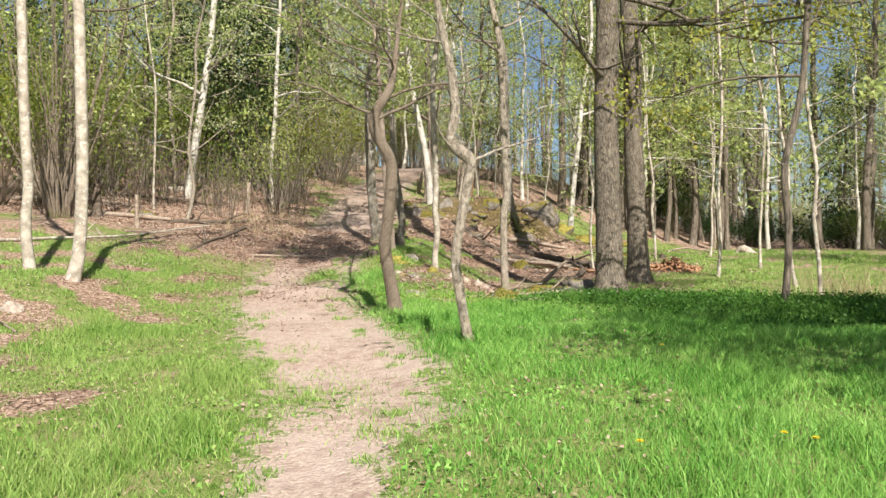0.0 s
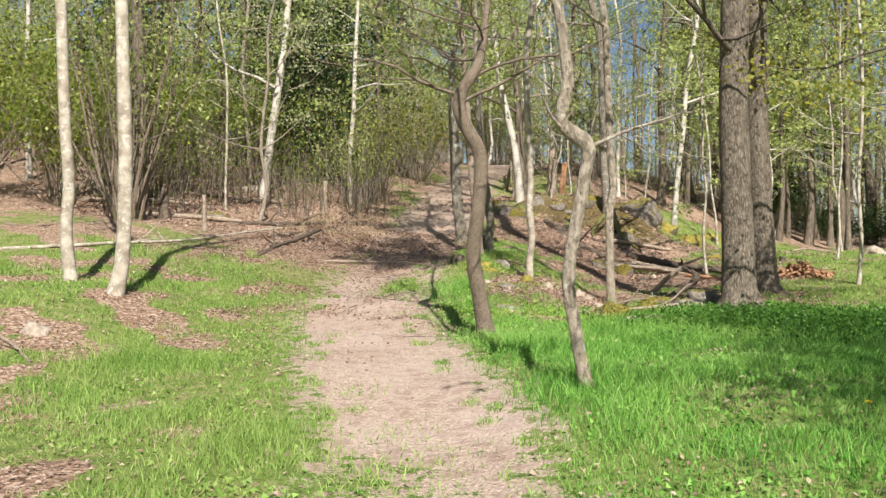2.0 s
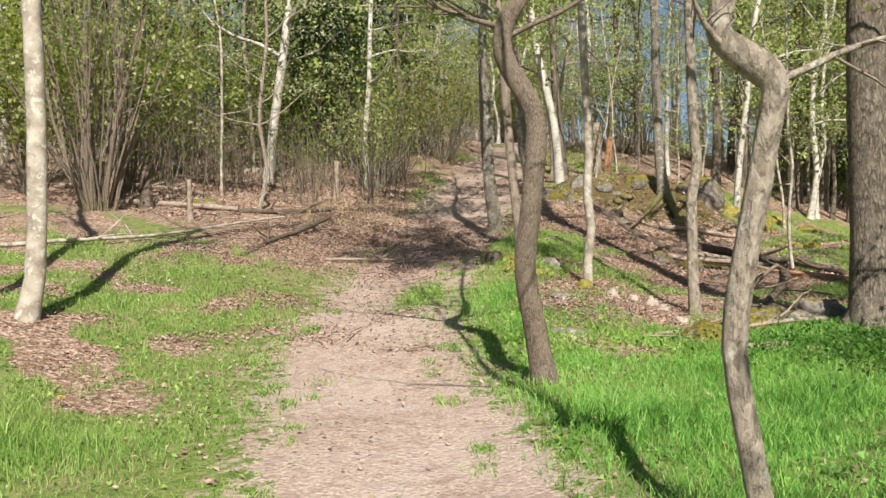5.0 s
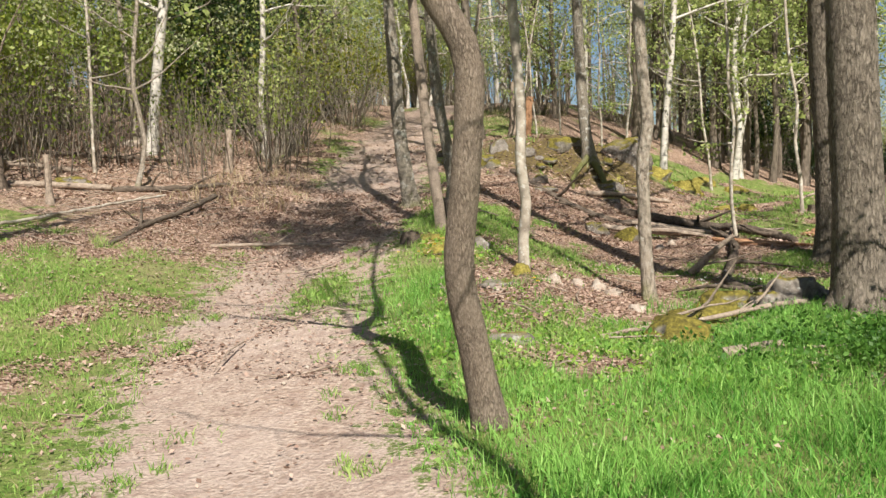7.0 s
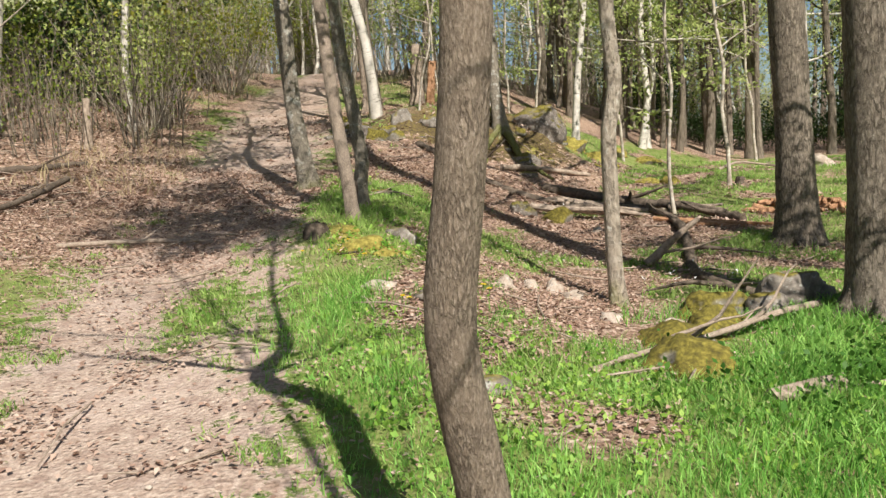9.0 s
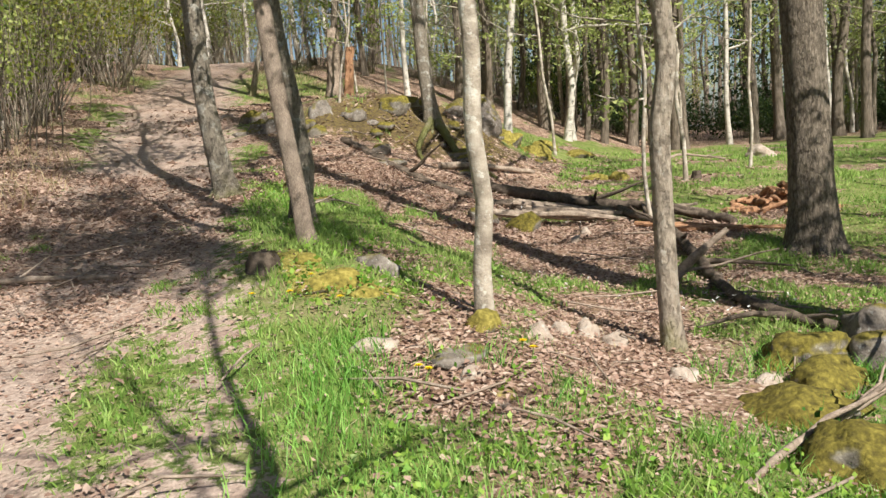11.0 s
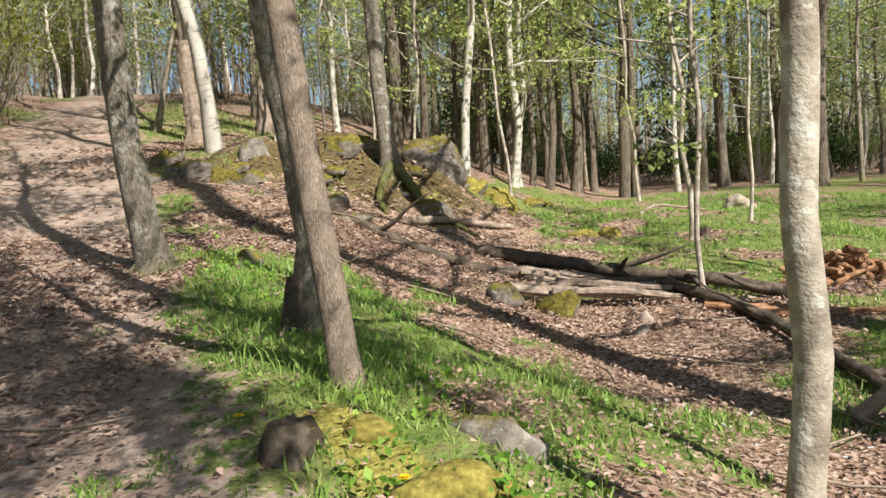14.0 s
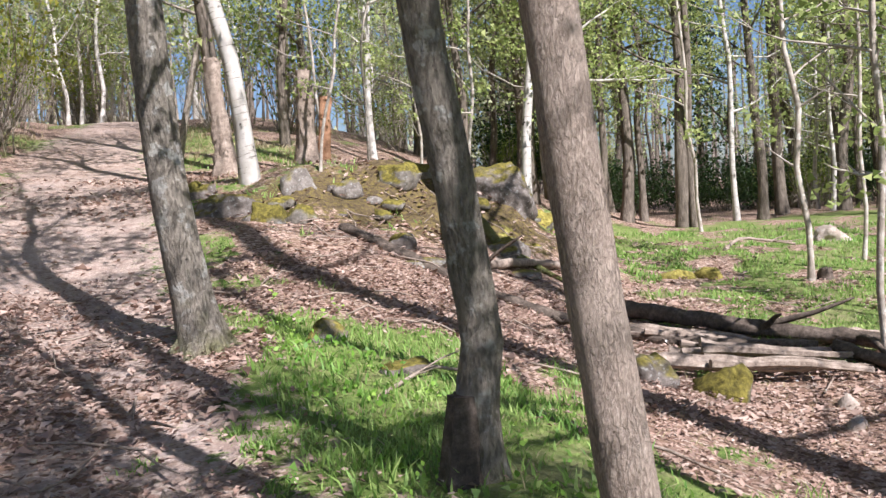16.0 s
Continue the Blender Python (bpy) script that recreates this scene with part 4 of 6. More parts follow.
def shrub(name, label, x, y, stems, tall, seed, leaf, count, splay=0.35, size=0.07, bark=GREY_BARK, r=0.02, foot=0.35):
    """Many stems from one foot, twigs and loose leaves."""
    g = np.random.default_rng(seed)
    root = empty(name, x, y, float(height(x, y)) - 0.05, label, "shrub", "shrubs of the wood")
    spots, st = [], Shape()
    for _ in range(stems):
        a, lean = g.uniform(0, 6.283), abs(g.normal()) * splay
        way = (math.cos(a) * lean, math.sin(a) * lean, 1.0)
        p, rr = bough(g, (math.cos(a) * foot * g.uniform(), math.sin(a) * foot * g.uniform(), 0), way, tall * g.uniform(0.6, 1.15), r * g.uniform(0.5, 1.3), 0.16, 0.03, 6)
        st.tube(p, rr, 3 if r < 0.025 else 6, cap=False)
        for _ in range(2 if r < 0.025 else 4):
            m = g.integers(2, len(p))
            tp, tr = bough(g, p[m], p[m] - p[m - 1] + g.normal(size=3) * 0.25, tall * g.uniform(0.12, 0.3), max(0.003, rr[m] * 0.5), 0.4, 0.02, 3)
            st.tube(tp, tr, 3, cap=False)
            spots.append(tp[1:])
        spots.append(p[4:])
    tagged(part("brushwood", st, bark, root), kind="stuff")
    q = np.vstack(spots)
    q = q[g.integers(0, len(q), count)] + g.normal(size=(count, 3)) * 0.2
    q[:, 2] = np.maximum(q[:, 2], 0.1)
    sh = Shape()
    leaves_at(sh, q, size * 1.1, g, simple=stems < 40)
    tagged(part("foliage", sh, leaf, root, round_off=False), kind="stuff")
    return root


shrub("hazel", "tall many-stemmed hazel with sparse young leaves", -8.7, 19.9, 42, 5.2, 31, SPRING_LEAF, 1700, 0.3, 0.085, BROWN_BARK, 0.03)
THICKET = [
    shrub("thicket_shrub", "twiggy woodland shrub in young leaf", -11, 23.5, 26, 3.4, 32, BUSH_LEAF, 1000, 0.4, 0.09),
    shrub("thicket_shrub", "twiggy woodland shrub in young leaf", -6.2, 31.0, 24, 3.8, 33, SPRING_LEAF, 1000, 0.35, 0.09),
    shrub("thicket_shrub", "twiggy woodland shrub in young leaf", -9.0, 32.5, 22, 3.0, 34, YELLOW_LEAF, 800, 0.45, 0.09),
]
BRUSH = [
    shrub("bare_brush", "bare grey brushwood with a few leaves", -7.6, 25.0, 15, 2.6, 35, BUSH_LEAF, 160, 0.16, 0.07, POLE_BARK, 0.016, 0.9),
    shrub("bare_brush", "bare grey brushwood with a few leaves", -9.6, 24.4, 14, 2.1, 36, BUSH_LEAF, 150, 0.2, 0.07, GREY_BARK, 0.014, 0.9),
]


LEAFY = shrub("leafy_hazel", "leafy hazel with layered yellow-green sprays", -12.2, 19.6, 20, 4.6, 37, BUSH_LEAF, 3600, 0.5, 0.085, BROWN_BARK, 0.022)
for x, y, turn, size in ((-10.9, 21.4, 70, 0.8), (-13.6, 21.8, 160, 1.1), (-10.2, 24.2, 210, 0.95), (-8.4, 28.2, 20, 0.8), (-12.0, 25.6, 300, 1.1), (-15.2, 19.2, 120, 1.0)):
    copy_thing(LEAFY, pose(x, y, float(height(x, y)) - 0.05, 0, 0, turn) @ Matrix.Diagonal((size, size, size, 1)))
# added shrub, its leaves dark to stand in for shade inside the wood
SHADE = shrub("shade_undergrowth", "dense dark-leaved shrub standing in for the shade inside the wood", 9.4, 39.4, 22, 2.3, 38, DARK_LEAF, 3000, 0.55, 0.1, POLE_BARK, 0.016, 0.9)


def shade_shrubs():
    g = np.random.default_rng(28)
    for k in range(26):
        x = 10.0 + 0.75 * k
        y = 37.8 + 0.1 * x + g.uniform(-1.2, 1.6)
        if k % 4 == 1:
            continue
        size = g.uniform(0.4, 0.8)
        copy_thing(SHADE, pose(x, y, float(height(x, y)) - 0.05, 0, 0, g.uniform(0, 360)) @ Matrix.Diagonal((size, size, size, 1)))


shade_shrubs()


def scatter_shrubs():
    g = np.random.default_rng(8)
    spots = []
    for _ in range(9000):
        if len(spots) >= 175:
            break
        x, y = g.uniform(-30, 40), g.uniform(20, 62)
        side = float(path_side(x, y))
        left = x < -3.6 and side > 1.6 and (y > 28 or x < -9.5 or (x > -4.9 and y > 26)) and y > 22
        back = 4 < x < 13 and y > 40 and g.uniform() < 0.25
        hill = y > 33 and side > 2.2 and x < 4
        right = x > 12 and y > 40 and g.uniform() < 0.2
        if not (left or back or hill or right) or min([9.0] + [(x - u) ** 2 + (y - w) ** 2 for u, w in spots]) < 1.3:
            continue
        if (hill and -3 < x < 8 and y < 48 and g.uniform() < 0.72) or over_brow(x, y):
            continue
        spots.append((x, y))
    for k, (x, y) in enumerate(spots):
        src = (THICKET + BRUSH)[k % 5] if x < 0 else THICKET[k % 3]
        s = g.uniform(0.7, 1.25)
        copy_thing(src, pose(x, y, float(height(x, y)) - 0.05, 0, 0, g.uniform(0, 360)) @ Matrix.Diagonal((s, s, s, 1)))
    for k in range(20):
        x, y = g.uniform(-12, -5.2), g.uniform(22.3, 27.6)
        s = g.uniform(0.5, 1.0)
        copy_thing(BRUSH[k % 2], pose(x, y, float(height(x, y)) - 0.05, 0, 0, g.uniform(0, 360)) @ Matrix.Diagonal((s, s, s, 1)))


scatter_shrubs()


def bank_shrubs():
    """The thicket that closes in on the path as it climbs."""
    g = np.random.default_rng(18)
    for k in range(22):
        y = 25.6 + 0.75 * k
        mid, w = float(np.interp(y, PATH_Y, PATH_X)), float(np.interp(y, PATH_Y, PATH_W))
        x = mid - w * g.uniform(1.9, 3.4) - (0.0 if y < 29 else g.uniform(0, 1.5))
        if y < 29.5:
            x = max(x, -4.9)
        if k % 4 == 3 and y > 34:
            x = mid + w * g.uniform(2.0, 4.0)
        s = g.uniform(0.5, 0.8) if y < 29 else g.uniform(0.65, 1.05)
        src = THICKET[k % 3] if k % 2 else BRUSH[k % 4 // 2]
        s = s if k % 2 else s * 1.5
        copy_thing(src, pose(x, y, float(height(x, y)) - 0.05, 0, 0, g.uniform(0, 360)) @ Matrix.Diagonal((s, s, s, 1)))
    for k, (x, y) in enumerate(((-2.4, 51.5), (-1.2, 54.0), (-3.2, 55.5), (0.4, 56.5), (-2.0, 59.0), (-0.6, 61.5), (-3.8, 62.0), (-1.6, 66.0))):
        plant(("pole_tree", "bare_tree")[k % 2], x, y, k * 77.0, 1.0, (0, 0), k)
        copy_thing(THICKET[k % 3], pose(x + 0.6, y - 0.8, float(height(x + 0.6, y - 0.8)) - 0.05, 0, 0, k * 50.0))
    for k in range(34):
        x, y = g.uniform(-9, 12), g.uniform(47, 62)
        if over_brow(x, y) and k % 3:
            continue
        plant(("bare_tree", "bare_tree", "birch")[k % 3], x, y, g.uniform(0, 360), g.uniform(0.8, 1.15), (0, 0), k)

    # the shaded wood beyond the glade
    low = [THICKET[0]]
    for k in range(30):
        x, y = g.uniform(6, 26), g.uniform(34.5, 47)
        if over_brow(x, y):
            continue
        plant(("thick_tree", "pole_tree", "thick_tree", "birch")[k % 4], x, y, g.uniform(0, 360), g.uniform(0.75, 1.05), (0, g.normal() * 2), k)
    for k in range(34):
        x, y = g.uniform(4.5, 26), g.uniform(31.5, 36) + 2.0
        if over_brow(x, y) or k % 3 == 2:
            continue
        plant(("pole_tree", "birch", "pole_tree", "thick_tree")[k % 4], x, y + 0.12 * x - 1.5, g.uniform(0, 360), g.uniform(0.7, 1.0), (0, g.normal() * 2.5), k)
    # low shrubs added to cover sunlit floor where the wood should look shaded
    for k in range(24):
        x, y = g.uniform(4.5, 28), g.uniform(36.5, 46)
        s = g.uniform(0.25, 0.5)
        copy_thing(low[0], pose(x, y, float(height(x, y)) - 0.03, 0, 0, g.uniform(0, 360)) @ Matrix.Diagonal((s * 1.5, s * 1.5, s, 1)))


bank_shrubs()


def evergreen(x, y, tall, seed):
    g = np.random.default_rng(seed)
    root = empty("spruce", x, y, float(height(x, y)) - 0.05, "dark shaggy spruce behind the birches", "tree", "spruces")
    c = curve_through([(0, 0, 0), (0.05, 0, tall * 0.5), (0, 0, tall)], 0.6)
    wood, sh = Shape().tube(c, np.linspace(0.16, 0.02, len(c)), 8), Shape()
    n = 90
    for k in range(n):
        f = (k + 0.5) / n
        z = 0.6 + (tall - 0.8) * f
        a = k * 2.399
        ln = (0.24 * tall) * (1 - f) ** 0.8 * g.uniform(0.6, 1.1) + 0.2
        p, r = bough(g, (0, 0, z), (math.cos(a), math.sin(a), -0.1), ln, 0.02, 0.15, -0.05, 6)
        wood.tube(p, r, 3, cap=False)
        q = p[1:][g.integers(0, 6, 34)] + g.normal(size=(34, 3)) * (0.16, 0.16, 0.1)
        leaves_at(sh, q, 0.18, g, 0.8, True)
    part("trunk", wood, POLE_BARK, root)
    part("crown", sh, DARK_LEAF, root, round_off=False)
    return root


FIR = evergreen(-8.6, 33.0, 10, 51)
for x, y, s in ((-6.3, 29.6, 0.62), (-7.4, 30.4, 0.8), (-7.0, 34.5, 0.9), (-10.6, 35.0, 1.1), (-6.2, 38.0, 1.0), (-13.5, 31.5, 0.9), (-16, 34, 1.1), (21, 46, 1.0), (27, 44, 1.1), (13, 47, 1.0), (32, 40, 1.0)):
    copy_thing(FIR, pose(x, y, float(height(x, y)) - 0.05, 0, 0, x * 40) @ Matrix.Diagonal((s, s, s, 1)))


def distant_woods():
    """Far trunks and leaf masses that close the view."""
    g = np.random.default_rng(9)
    wood, sh = Shape(), Shape()
    for k in range(520):
        a, d = radians(g.uniform(-75, 80)), g.uniform(56, 95)
        x, y = d * math.sin(a), 5 + d * math.cos(a)
        if float(path_side(x, y)) < 3:
            continue
        z = float(height(x, y))
        t = g.uniform(9, 15)
        p = [(x, y, z - 0.2), (x + g.normal() * 0.3, y, z + t * 0.5), (x + g.normal() * 0.6, y, z + t)]
        wood.tube(p, (g.uniform(0.08, 0.2), 0.09, 0.03), 5, cap=False)
        if over_brow(x, y):
            continue
        m = int(g.integers(50, 120))
        q = np.array((x, y, z + t * 0.55)) + g.normal(size=(m, 3)) * (1.6, 1.6, t * 0.28)
        q[:, 2] = np.maximum(q[:, 2], z + (0.2 if x < 4 else 1.2 + g.uniform(0, 2)))
        leaves_at(sh, q, 0.36, g, simple=True)
    thing("distant_trunks", wood, POLE_BARK, (0, 0, 0), "far trunks of the wood closing the view", "woods", kind="stuff")
    # far foliage takes the leaf colour paled for haze
    thing("distant_foliage", sh, HAZED_LEAF, (0, 0, 0), "far young foliage of the wood", "woods", kind="stuff", round_off=False)


distant_woods()


# ---- grass, herbs and fallen leaves ----
def blades(name, label, material, x, y, tall, wide, seed, bend=0.45):
    g = np.random.default_rng(seed)
    n = len(x)
    z = height(x, y) - 0.035 * path_mask(x, y) - 0.01
    a, b = g.uniform(0, 6.283, n), g.uniform(0, 6.283, n)
    h = tall * g.uniform(0.45, 1.25, n)
    w = wide * g.uniform(0.7, 1.3, n) / 2
    lean = h * bend * g.uniform(0.2, 1.3, n)
    base = np.stack((x, y, z), -1)
    side = np.stack((np.cos(a), np.sin(a), np.zeros(n)), -1)
    bow = np.stack((np.cos(b), np.sin(b), np.zeros(n)), -1)
    up = np.array((0, 0, 1.0))
    mid = base + bow * (lean * 0.3)[:, None] + up * (h * 0.55)[:, None]
    tip = base + bow * lean[:, None] + up * h[:, None]
    v = np.stack((base - side * w[:, None], base + side * w[:, None], mid + side * (w * 0.8)[:, None], mid - side * (w * 0.8)[:, None], tip), 1).reshape(-1, 3)
    k = np.arange(n) * 5
    f = np.vstack((np.stack((k, k + 1, k + 2, k + 3), -1), np.stack((k + 3, k + 2, k + 4, k + 4), -1)))
    return thing(name, Shape().add(v, f), material, (0, 0, 0), label, "grass", kind="stuff")


def field(g, n, x0, x1, y0, y1):
    return g.uniform(x0, x1, n), g.uniform(y0, y1, n)


def grow():
    g = np.random.default_rng(21)
    # the lush sward to the right of the path
    x, y = field(g, 430000, -1.8, 8.5, 1.5, 15.5)
    right = x - np.interp(y, PATH_Y, PATH_X)
    keep = (right > 0.2) & (path_mask(x, y) < 0.2 + 0.45 * g.uniform(size=len(x))) & (litter_mask(x, y) < 0.2 + 0.6 * g.uniform(size=len(x))) & (g.uniform(size=len(x)) < 0.5 + 0.5 * clumpy(x, y)) & (g.uniform(size=len(x)) < np.clip(1.5 - np.maximum(0, x - np.interp(y, PATH_Y, PATH_X) - 1.5) * 0.19, 0.2, 1)) & (g.uniform(size=len(x)) < 1 - 0.6 * smooth((y - 10.5) / 2.5) * (1 - clumpy(x * 0.7, y * 0.7)))
    x, y = x[keep], y[keep]
    blades("lush_grass", "tall bright green grass", LUSH, x, y, 0.045 + 0.11 * clumpy(x * 0.8, y * 0.8) ** 1.3, 0.0058 + 0.0011 * np.maximum(0, x - np.interp(y, PATH_Y, PATH_X) - 2.5), 1, 0.8)
    # the shorter, patchy grass to the left
    x, y = field(g, 520000, -9, -0.3, 1.5, 18)
    left = np.interp(y, PATH_Y, PATH_X) - x
    keep = (left > 0.2) & (path_mask(x, y) < 0.15 + 0.55 * g.uniform(size=len(x))) & (litter_mask(x, y) < 0.2 + 0.6 * g.uniform(size=len(x))) & (g.uniform(size=len(x)) < 0.07 + 0.93 * clumpy(x * 0.8, y * 0.8) ** 1.4) & (g.uniform(size=len(x)) < np.clip(1.35 - np.maximum(0, np.interp(y, PATH_Y, PATH_X) - x - 1.5) * 0.16 - 0.02 * y, 0.22, 1)) & (g.uniform(size=len(x)) < 1 - 0.8 * smooth((y - 13) / 4) * (0.4 + 0.6 * clumpy(x * 0.5, y * 0.5 + 2)))
    x, y = x[keep], y[keep]
    blades("short_grass", "short patchy meadow grass", SHORT, x, y, 0.035 + 0.13 * clumpy(x * 0.7 + 3, y * 0.7) ** 1.6, 0.0058 + 0.0009 * np.maximum(0, np.interp(y, PATH_Y, PATH_X) - x - 2), 2, 0.8)
    # the low leafy growth between the blades
    for name, mat, n, x0, x1, y0, y1, sd in (("meadow_herbs", SHORT, 90000, -8, -0.3, 2, 17, 11), ("sward_herbs", LUSH, 80000, -1.5, 7, 2, 14, 12), ("glade_herbs", SHORT, 50000, -2, 7, 13, 27, 13)):
        x, y = field(g, n, x0, x1, y0, y1)
        keep = (path_mask(x, y) < 0.15 + 0.4 * g.uniform(size=n)) & (litter_mask(x, y) < 0.2 + 0.4 * g.uniform(size=n)) & (g.uniform(size=n) < 0.06 + 0.75 * clumpy(x * 1.1 + 2, y * 1.1) ** 2)
        x, y = x[keep], y[keep]
        q = np.stack((x, y, height(x, y) + g.uniform(-0.01, 0.025, len(x))), -1)
        sh = Shape()
        leaves_at(sh, q, 0.034, g, -0.5, True)
        thing(name, sh, mat, (0, 0, 0), "small green herbs low in the grass", "herbs", kind="stuff", round_off=False)
    # tufts on the path and its verge
    tx, ty = [], []
    for cx, cy, r, n in ((-0.9, 6.5, 0.22, 260), (-0.65, 7.1, 0.16, 160), (-1.05, 7.7, 0.14, 130), (-0.5, 6.2, 0.16, 140), (-2.15, 14.6, 0.22, 420), (-2.2, 15.6, 0.2, 300), (-1.5, 8.7, 0.12, 90), (-0.4, 5.6, 0.2, 160), (-1.2, 5.9, 0.2, 160), (-2.3, 11.5, 0.1, 60)):
        tx.append(cx + g.normal(size=n) * r)
        ty.append(cy + g.normal(size=n) * r * 1.4)
    for _ in range(110):
        cy = g.uniform(3.5, 20)
        cx = np.interp(cy, PATH_Y, PATH_X) + g.choice((-1, 1)) * np.interp(cy, PATH_Y, PATH_W) * g.uniform(0.35, 1.1) ** 0.7
        n = int(g.integers(20, 110))
        tx.append(cx + g.normal(size=n) * 0.045)
        ty.append(cy + g.normal(size=n) * 0.06)
    blades("path_tufts", "grass tufts growing on the trodden path", SHORT, np.concatenate(tx), np.concatenate(ty), 0.055, 0.008, 3, 1.0)
    # beyond the bend: verge, mound and the glade
    x, y = field(g, 150000, -2.6, 13, 13, 32)
    keep = (path_mask(x, y) < 0.4) & (litter_mask(x, y) < 0.42 + 0.15 * clumpy(x, y)) & (gold_mask(x, y) < 0.35) & (g.uniform(size=len(x)) < 0.08 + 0.8 * clumpy(x * 0.7, y * 0.7) ** 1.4) & (g.uniform(size=len(x)) < np.clip(1.3 - (y - 13) * 0.05, 0.3, 1))
    x, y = x[keep], y[keep]
    blades("glade_grass", "green grass of the glade and the verge", SHORT, x, y, 0.045 + 0.06 * clumpy(x, y), 0.009 + 0.0008 * (y - 13), 4, 0.7)
    x, y = field(g, 110000, -2.2, 4.0, 12.5, 22)
    keep = (path_mask(x, y) < 0.2 + 0.3 * g.uniform(size=len(x))) & (litter_mask(x, y) < 0.3 + 0.35 * g.uniform(size=len(x))) & (gold_mask(x, y) < 0.2 + 0.4 * g.uniform(size=len(x))) & (g.uniform(size=len(x)) < 0.05 + 0.75 * clumpy(x * 0.9 + 1, y * 0.9) ** 1.5)
    x, y = x[keep], y[keep]
    blades("verge_grass", "tufted grass on the bank beside the path", SHORT, x, y, 0.035 + 0.07 * clumpy(x * 0.9 + 1, y * 0.9), 0.008, 8, 0.8)
    # dry stalks
    x, y = 6.3 + g.normal(size=420) * 0.45, 13.6 + g.normal(size=420) * 0.5
    blades("dry_stalks", "dry straw-coloured stalks", STRAW, x, y, 0.55, 0.008, 5, 0.5)
    x, y = field(g, 26000, -7.5, 3.0, 27.5, 42)
    keep = (path_mask(x, y) < 0.35) & (litter_mask(x, y) < 0.25 + 0.5 * g.uniform(size=len(x))) & (g.uniform(size=len(x)) < 0.2 + 0.7 * clumpy(x * 0.8, y * 0.8))
    blades("bank_grass", "sparse dry grass on the bank above the path", STRAW, x[keep], y[keep], 0.1, 0.02, 9, 0.9)
    x, y = field(g, 500, -5.8, -3.6, 21.0, 25.5)
    blades("dry_verge_grass", "dry bleached grass beside the path", STRAW, x, y, 0.22, 0.012, 6, 0.8)
    # bleached blades left from last year, all over the turf
    x, y = field(g, 150000, -9, 7, 2, 24)
    keep = (path_mask(x, y) < 0.35) & ((x < np.interp(y, PATH_Y, PATH_X) + 1.2) | (y > 11.5)) & (g.uniform(size=len(x)) < np.clip(0.6 - 0.02 * y, 0.15, 1) * (0.25 + 0.75 * clumpy(x * 0.9 + 5, y * 0.9)))
    x, y = x[keep], y[keep]
    blades("bleached_grass", "bleached blades among the green", STRAW, x, y, 0.06, 0.007, 7, 1.6)


grow()


def scatter_leaves():
    g = np.random.default_rng(31)
    xs, ys, ss = [], [], []
    for n, x0, x1, y0, y1, s in ((150000, -6, 6.5, 12.5, 24, 0.042), (22000, -11, 8, 20, 30, 0.085), (34000, -7, 0.5, 5, 18, 0.036)):
        x, y = field(g, n, x0, x1, y0, y1)
        m = np.maximum(litter_mask(x, y), 0.17 * path_mask(x, y) * smooth((y - 8) / 6))
        k = g.uniform(size=n) < np.clip(m * (0.35 + 0.65 * clumpy(x, y)), 0, 1)
        xs.append(x[k])
        ys.append(y[k])
        ss.append(np.full(k.sum(), s))
    x, y = field(g, 26000, -9, 2, 3, 18)
    k = (g.uniform(size=len(x)) < 0.1 + 0.5 * (1 - clumpy(x * 0.8, y * 0.8)) ** 2) & (path_mask(x, y) < 0.6)
    xs.append(x[k])
    ys.append(y[k])
    ss.append(np.full(k.sum(), 0.038))
    x, y, s = np.concatenate(xs), np.concatenate(ys), np.concatenate(ss) * g.uniform(0.6, 1.2, sum(map(len, ss)))
    n = len(x)
    z = height(x, y) - 0.03 * path_mask(x, y) + g.uniform(0.004, 0.036, n)
    c = np.stack((x, y, z), -1)
    a = g.uniform(0, 6.283, n)
    u = np.stack((np.cos(a), np.sin(a), g.normal(size=n) * 0.3), -1) * s[:, None]
    w = np.stack((-np.sin(a), np.cos(a), g.normal(size=n) * 0.3), -1) * s[:, None] * 0.32
    lift = np.zeros((n, 3))
    lift[:, 2] = s * g.uniform(-0.05, 0.25, n)
    v = np.stack((c - u * 0.5, c + w + lift, c + u * 0.5, c - w + lift), 1).reshape(-1, 3)
    thing("fallen_leaves", Shape().add(v, np.arange(4 * n).reshape(-1, 4)), LITTER, (0, 0, 0), "curled brown leaves strewn over the ground", "leaf litter", kind="stuff", round_off=False)


scatter_leaves()


def herb_patch(name, label, cx, cy, rx, ry, n, tall, size, seed, leaf=HERB):
    g = np.random.default_rng(seed)
    sh = Shape()
    x, y = cx + g.normal(size=n) * rx, cy + g.normal(size=n) * ry
    keep = path_mask(x, y) < 0.3
    x, y = x[keep], y[keep]
    n, z = len(x), height(x, y)
    for k in range(6):
        f = (k + 1) / 6
        q = np.stack((x + g.normal(size=n) * 0.035, y + g.normal(size=n) * 0.035, z + tall * f * g.uniform(0.6, 1.1, n)), -1)
        leaves_at(sh, q, size * (1.15 - 0.5 * f), g, -0.1)
    st = np.stack((x, y, z - 0.02), -1)
    top = st + np.stack((g.normal(size=n) * 0.03, g.normal(size=n) * 0.03, np.full(n, tall)), -1)
    w = np.array((0.004, 0, 0))
    v = np.stack((st - w, st + w, top), 1).reshape(-1, 3)
    i = np.arange(n) * 3
    sh.add(v, np.stack((i, i + 1, i + 2, i + 2), -1))
    thing(name, sh, leaf, (0, 0, 0), label, "undergrowth", kind="stuff", round_off=False)


